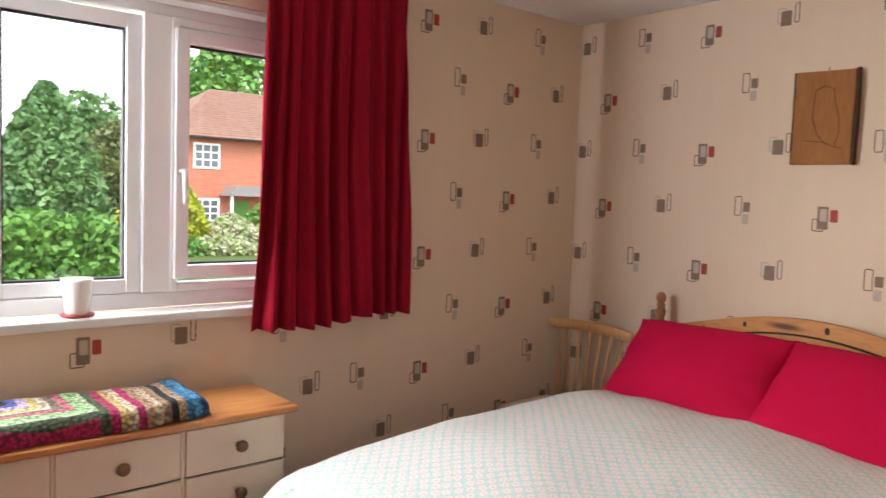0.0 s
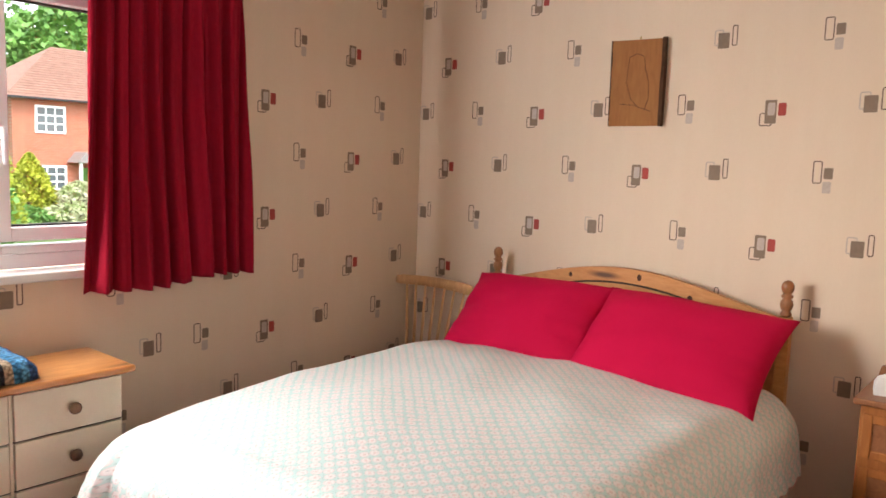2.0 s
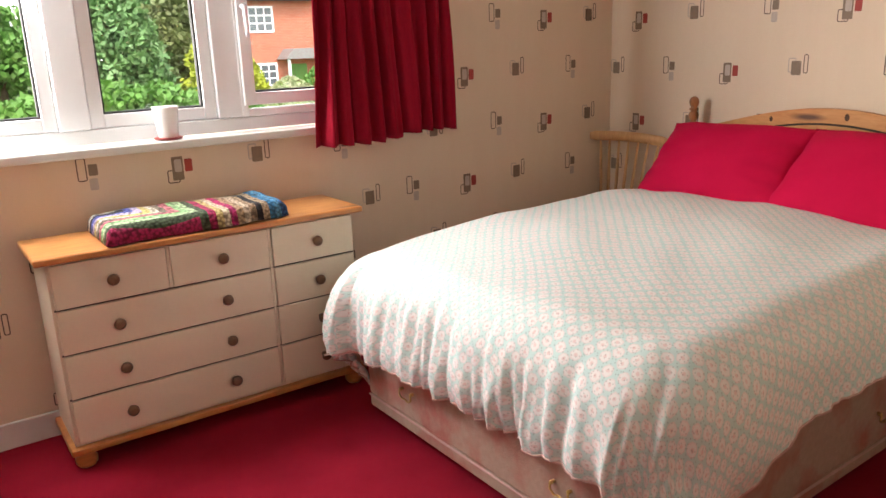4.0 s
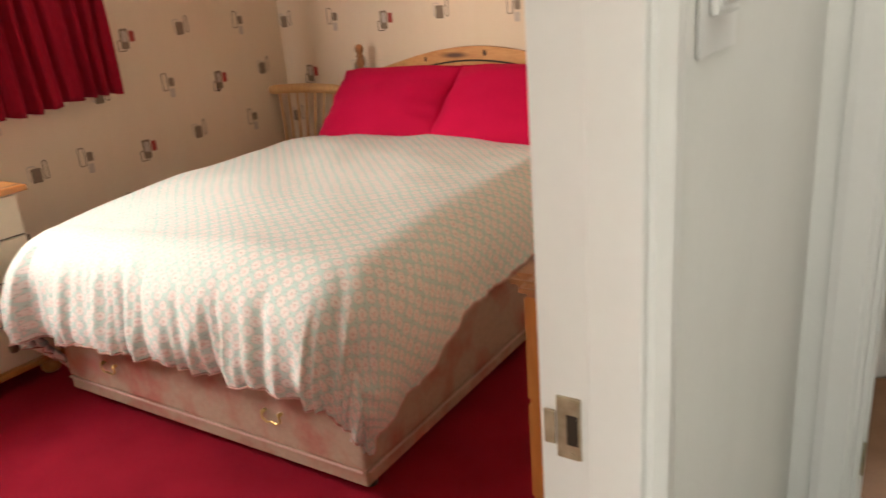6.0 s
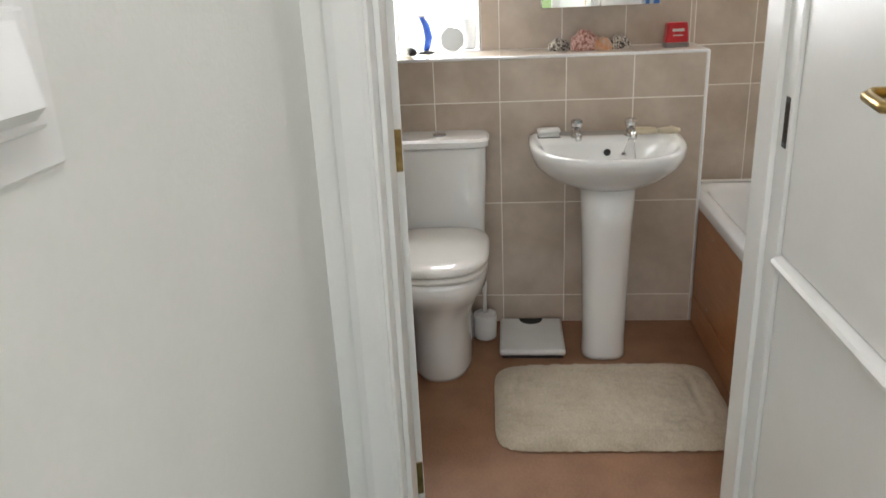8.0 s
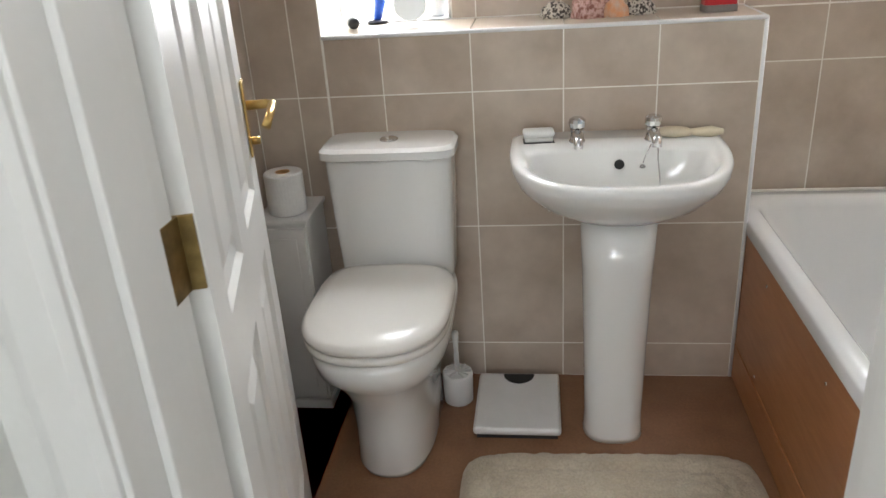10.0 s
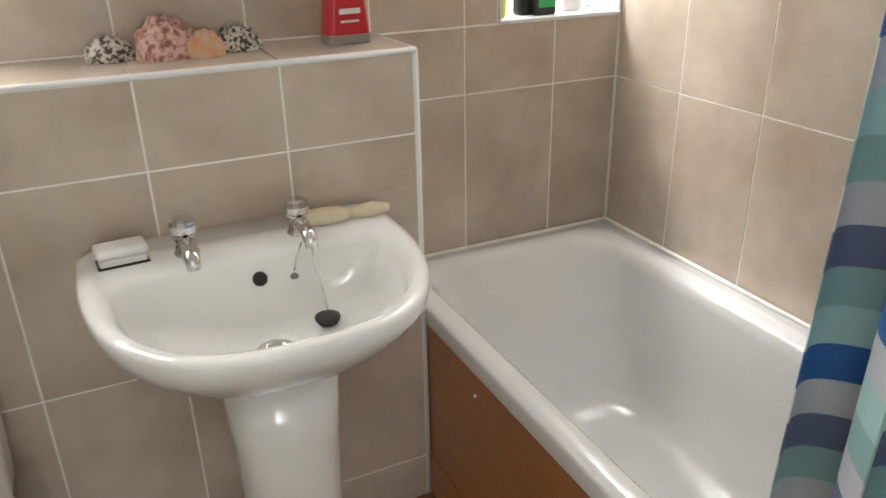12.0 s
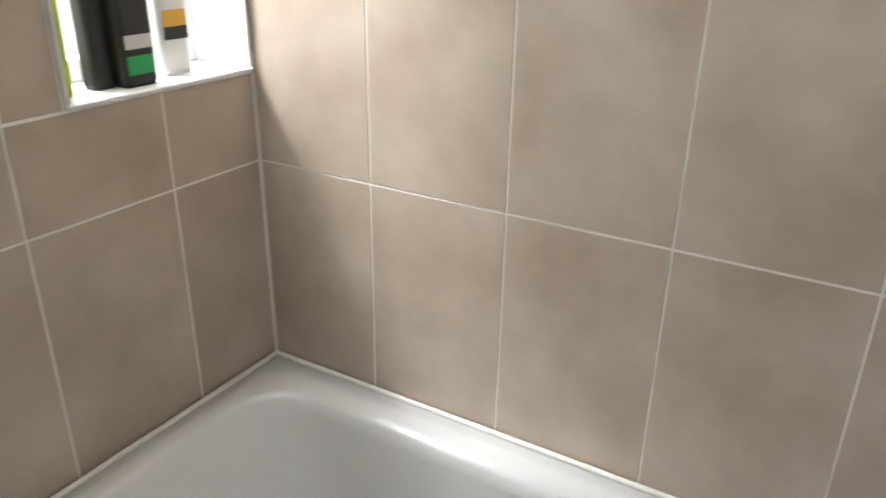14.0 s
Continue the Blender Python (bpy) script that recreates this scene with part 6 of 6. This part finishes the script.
tree("green_shrub", 15.6, 30.5, 1.9, 1.1, "cone", M_LEAFB, "green shrub by the house's porch", 13, 5000, 0.09)
tree("low_shrub", 10.3, 27.0, 0.75, 1.1, "cone", M_LEAFB, "low green shrub at the garden's edge", 14, 4000, 0.08)
tree("low_shrub", 12.2, 27.2, 0.7, 1.3, "cone", M_BLOSSOM, "low pale flowering shrub at the garden's edge", 15, 4000, 0.08)
rng = np.random.default_rng(21)
n = 26000
hx, hz = rng.uniform(-7, 6.5, n), rng.uniform(0, 1, n)
hp = np.stack([hx, 17.2 + rng.uniform(-0.55, 0.55, n), hz * (1.72 + 0.10 * np.sin(hx * 1.9) + 0.06 * np.sin(hx * 5.3)) + rng.normal(size=n) * 0.03 + GZ], 1)
hedge = leaves("hedge", hp, 0.085, M_LEAFB, seed=22)
tagged(hedge, "long clipped green garden hedge", "hedge", kind="stuff")

# plain backdrop added outside the bathroom, so that its panes look white
tagged(part("bath_backdrop", box(6.8, 7.1, -6.0, 2.6, GZ, 4.2), mat("white_backdrop", (0.8, 0.8, 0.78), 0.85, scale=2, bump=0.3)), "plain white backdrop added outside the bathroom windows", "wall", kind="structure")

# brick house across the road
house = thing("brick_house", pose(14.0, 37.0, GZ - 0.28), "red brick house with a hipped tiled roof and white windows", "house")
part("wall", box(0, 13, 0, 8, 0, 5.15), M_BRICK, house)
bm = bmesh.new()
e = [bm.verts.new(p) for p in ((-0.35, -0.35, 5.1), (13.35, -0.35, 5.1), (13.35, 8.35, 5.1), (-0.35, 8.35, 5.1), (3.4, 4.0, 7.95), (10.0, 4.0, 7.95))]
for q in ((0, 1, 5, 4), (1, 2, 5), (2, 3, 4, 5), (3, 0, 4), (3, 2, 1, 0)):
    bm.faces.new([e[i] for i in q])
roof = part("roof", bm, M_ROOF, house, "brown tiled hipped roof")
part("gutter", box(-0.40, 13.4, -0.46, -0.35, 5.02, 5.12, 0.01), M_BLACK, house)
for k in range(1, 22):
    f = k / 22
    part("tile_course", box(-0.35 + 3.75 * f, 13.35 - 3.35 * f, -0.37 + 4.35 * f, -0.30 + 4.35 * f, 5.115 + 2.85 * f, 5.145 + 2.85 * f), M_ROOF, roof)


def far_window(x, z, w, h):
    wd = part("window", box(x, x + w, -0.05, 0.02, z, z + h), M_UPVC, house, "white framed window")
    for i in range(3):
        for j in range(3):
            part("pane", box(x + 0.10 + i * (w - 0.14) / 3, x + 0.03 + (i + 1) * (w - 0.14) / 3, -0.056, -0.045, z + 0.10 + j * (h - 0.14) / 3, z + 0.03 + (j + 1) * (h - 0.14) / 3), M_WINGLASS, wd)


for x in (0.95, 5.2, 9.0):
    far_window(x, 3.55, 1.35, 1.25)
for x in (0.95, 5.6, 9.4):
    far_window(x, 0.95, 1.35, 1.15)
part("door", box(3.0, 3.9, -0.06, 0.0, 0.0, 2.0), M_LEAFB, house, "dark green front door")
part("porch", prism([(2.3, 2.25), (2.7, 2.75), (4.2, 2.75), (4.6, 2.25)], "y", -1.2, 0.0), M_GREYPL, house, "grey porch canopy")
for x in (2.5, 4.4):
    part("porch_post", box(x - 0.06, x + 0.06, -1.1, -0.98, 0, 2.25), M_UPVC, house)

# ---- bathroom tiles ----
TILE_CACHE = {}


def tile_mesh(w, h):
    key = (round(w, 3), round(h, 3))
    if key not in TILE_CACHE:
        bm = bmesh.new()
        c, dpt = 0.0003, 0.0006
        back = [bm.verts.new((x, y, 0.0)) for x, y in ((0, 0), (w, 0), (w, h), (0, h))]
        mid = [bm.verts.new((x, y, dpt - c)) for x, y in ((0, 0), (w, 0), (w, h), (0, h))]
        top = [bm.verts.new((x, y, dpt)) for x, y in ((c, c), (w - c, c), (w - c, h - c), (c, h - c))]
        for a, b in ((back, mid), (mid, top)):
            for i in range(4):
                bm.faces.new((a[i], a[(i + 1) % 4], b[(i + 1) % 4], b[i]))
        bm.faces.new(top)
        TILE_CACHE[key] = mesh_from(bm, "tile", M_TILE)
    return TILE_CACHE[key]


def tiling(parent, origin, along, normal, u0, u1, v0, v1, uj, vj, uw=0.25, vh=0.402):
    """Tiles on a plane: u measured along it, v up; joints pass through uj and vj."""
    g = 0.0019
    al, no, up = Vector(along), Vector(normal), Vector((0, 0, 1))
    flip = al.cross(up).dot(no) < 0
    us = [u0] + [uj + uw * k for k in range(-40, 41) if u0 + 0.012 < uj + uw * k < u1 - 0.012] + [u1]
    vs = [v0] + [vj + vh * k for k in range(-20, 21) if v0 + 0.012 < vj + vh * k < v1 - 0.012] + [v1]
    for a, b in zip(us, us[1:]):
        for c, d in zip(vs, vs[1:]):
            o = new("tile", tile_mesh(b - a - 2 * g, d - c - 2 * g))
            start = Vector(origin) + (al * (b - g) if flip else al * (a + g)) + up * (c + g)
            x = -al if flip else al
            m = Matrix((x, up, no)).transposed().to_4x4()
            m.translation = start + no * 0.0002
            o.parent = parent
            o.matrix_basis = m


tiling(wall_box, (3.43, 0, 0), (0, 1, 0), (-1, 0, 0), -0.572, 0.598, 0.0, 1.083, 0.189, 0.923)
tiling(wall_pier, (3.431, 0, 0), (0, 1, 0), (-1, 0, 0), 0.602, YB1 - 0.001, 0.0, 2.40, 0.189 + 0.5, 0.923)
tiling(wall_be, (XB1 + 0.003, 0, 0), (0, 1, 0), (-1, 0, 0), -0.898, 0.262, 1.329, 2.40, -0.81, 0.926)
tiling(wall_be, (XB1 + 0.003, 0, 0), (0, 1, 0), (-1, 0, 0), -0.898, -0.578, 1.084, 1.328, -0.81, 0.926)
tiling(wall_be, (XB1 + 0.003, 0, 0), (0, 1, 0), (-1, 0, 0), YB0 + 0.003, -0.578, 0.0, 1.083, -0.81, 0.926)
tiling(wall_be, (XB1 + 0.003, 0, 0), (0, 1, 0), (-1, 0, 0), -0.578, 0.262, 1.092, 1.328, -0.81, 0.926)
tiling(wall_bs, (0, YB0, 0), (1, 0, 0), (0, 1, 0), 2.052, XB1 - 0.001, 0.0, 2.40, 3.434, 0.926)
tiling(wall_bn, (0, YB1, 0), (1, 0, 0), (0, -1, 0), 2.052, 3.429, 0.0, 2.40, 3.18, 0.923)
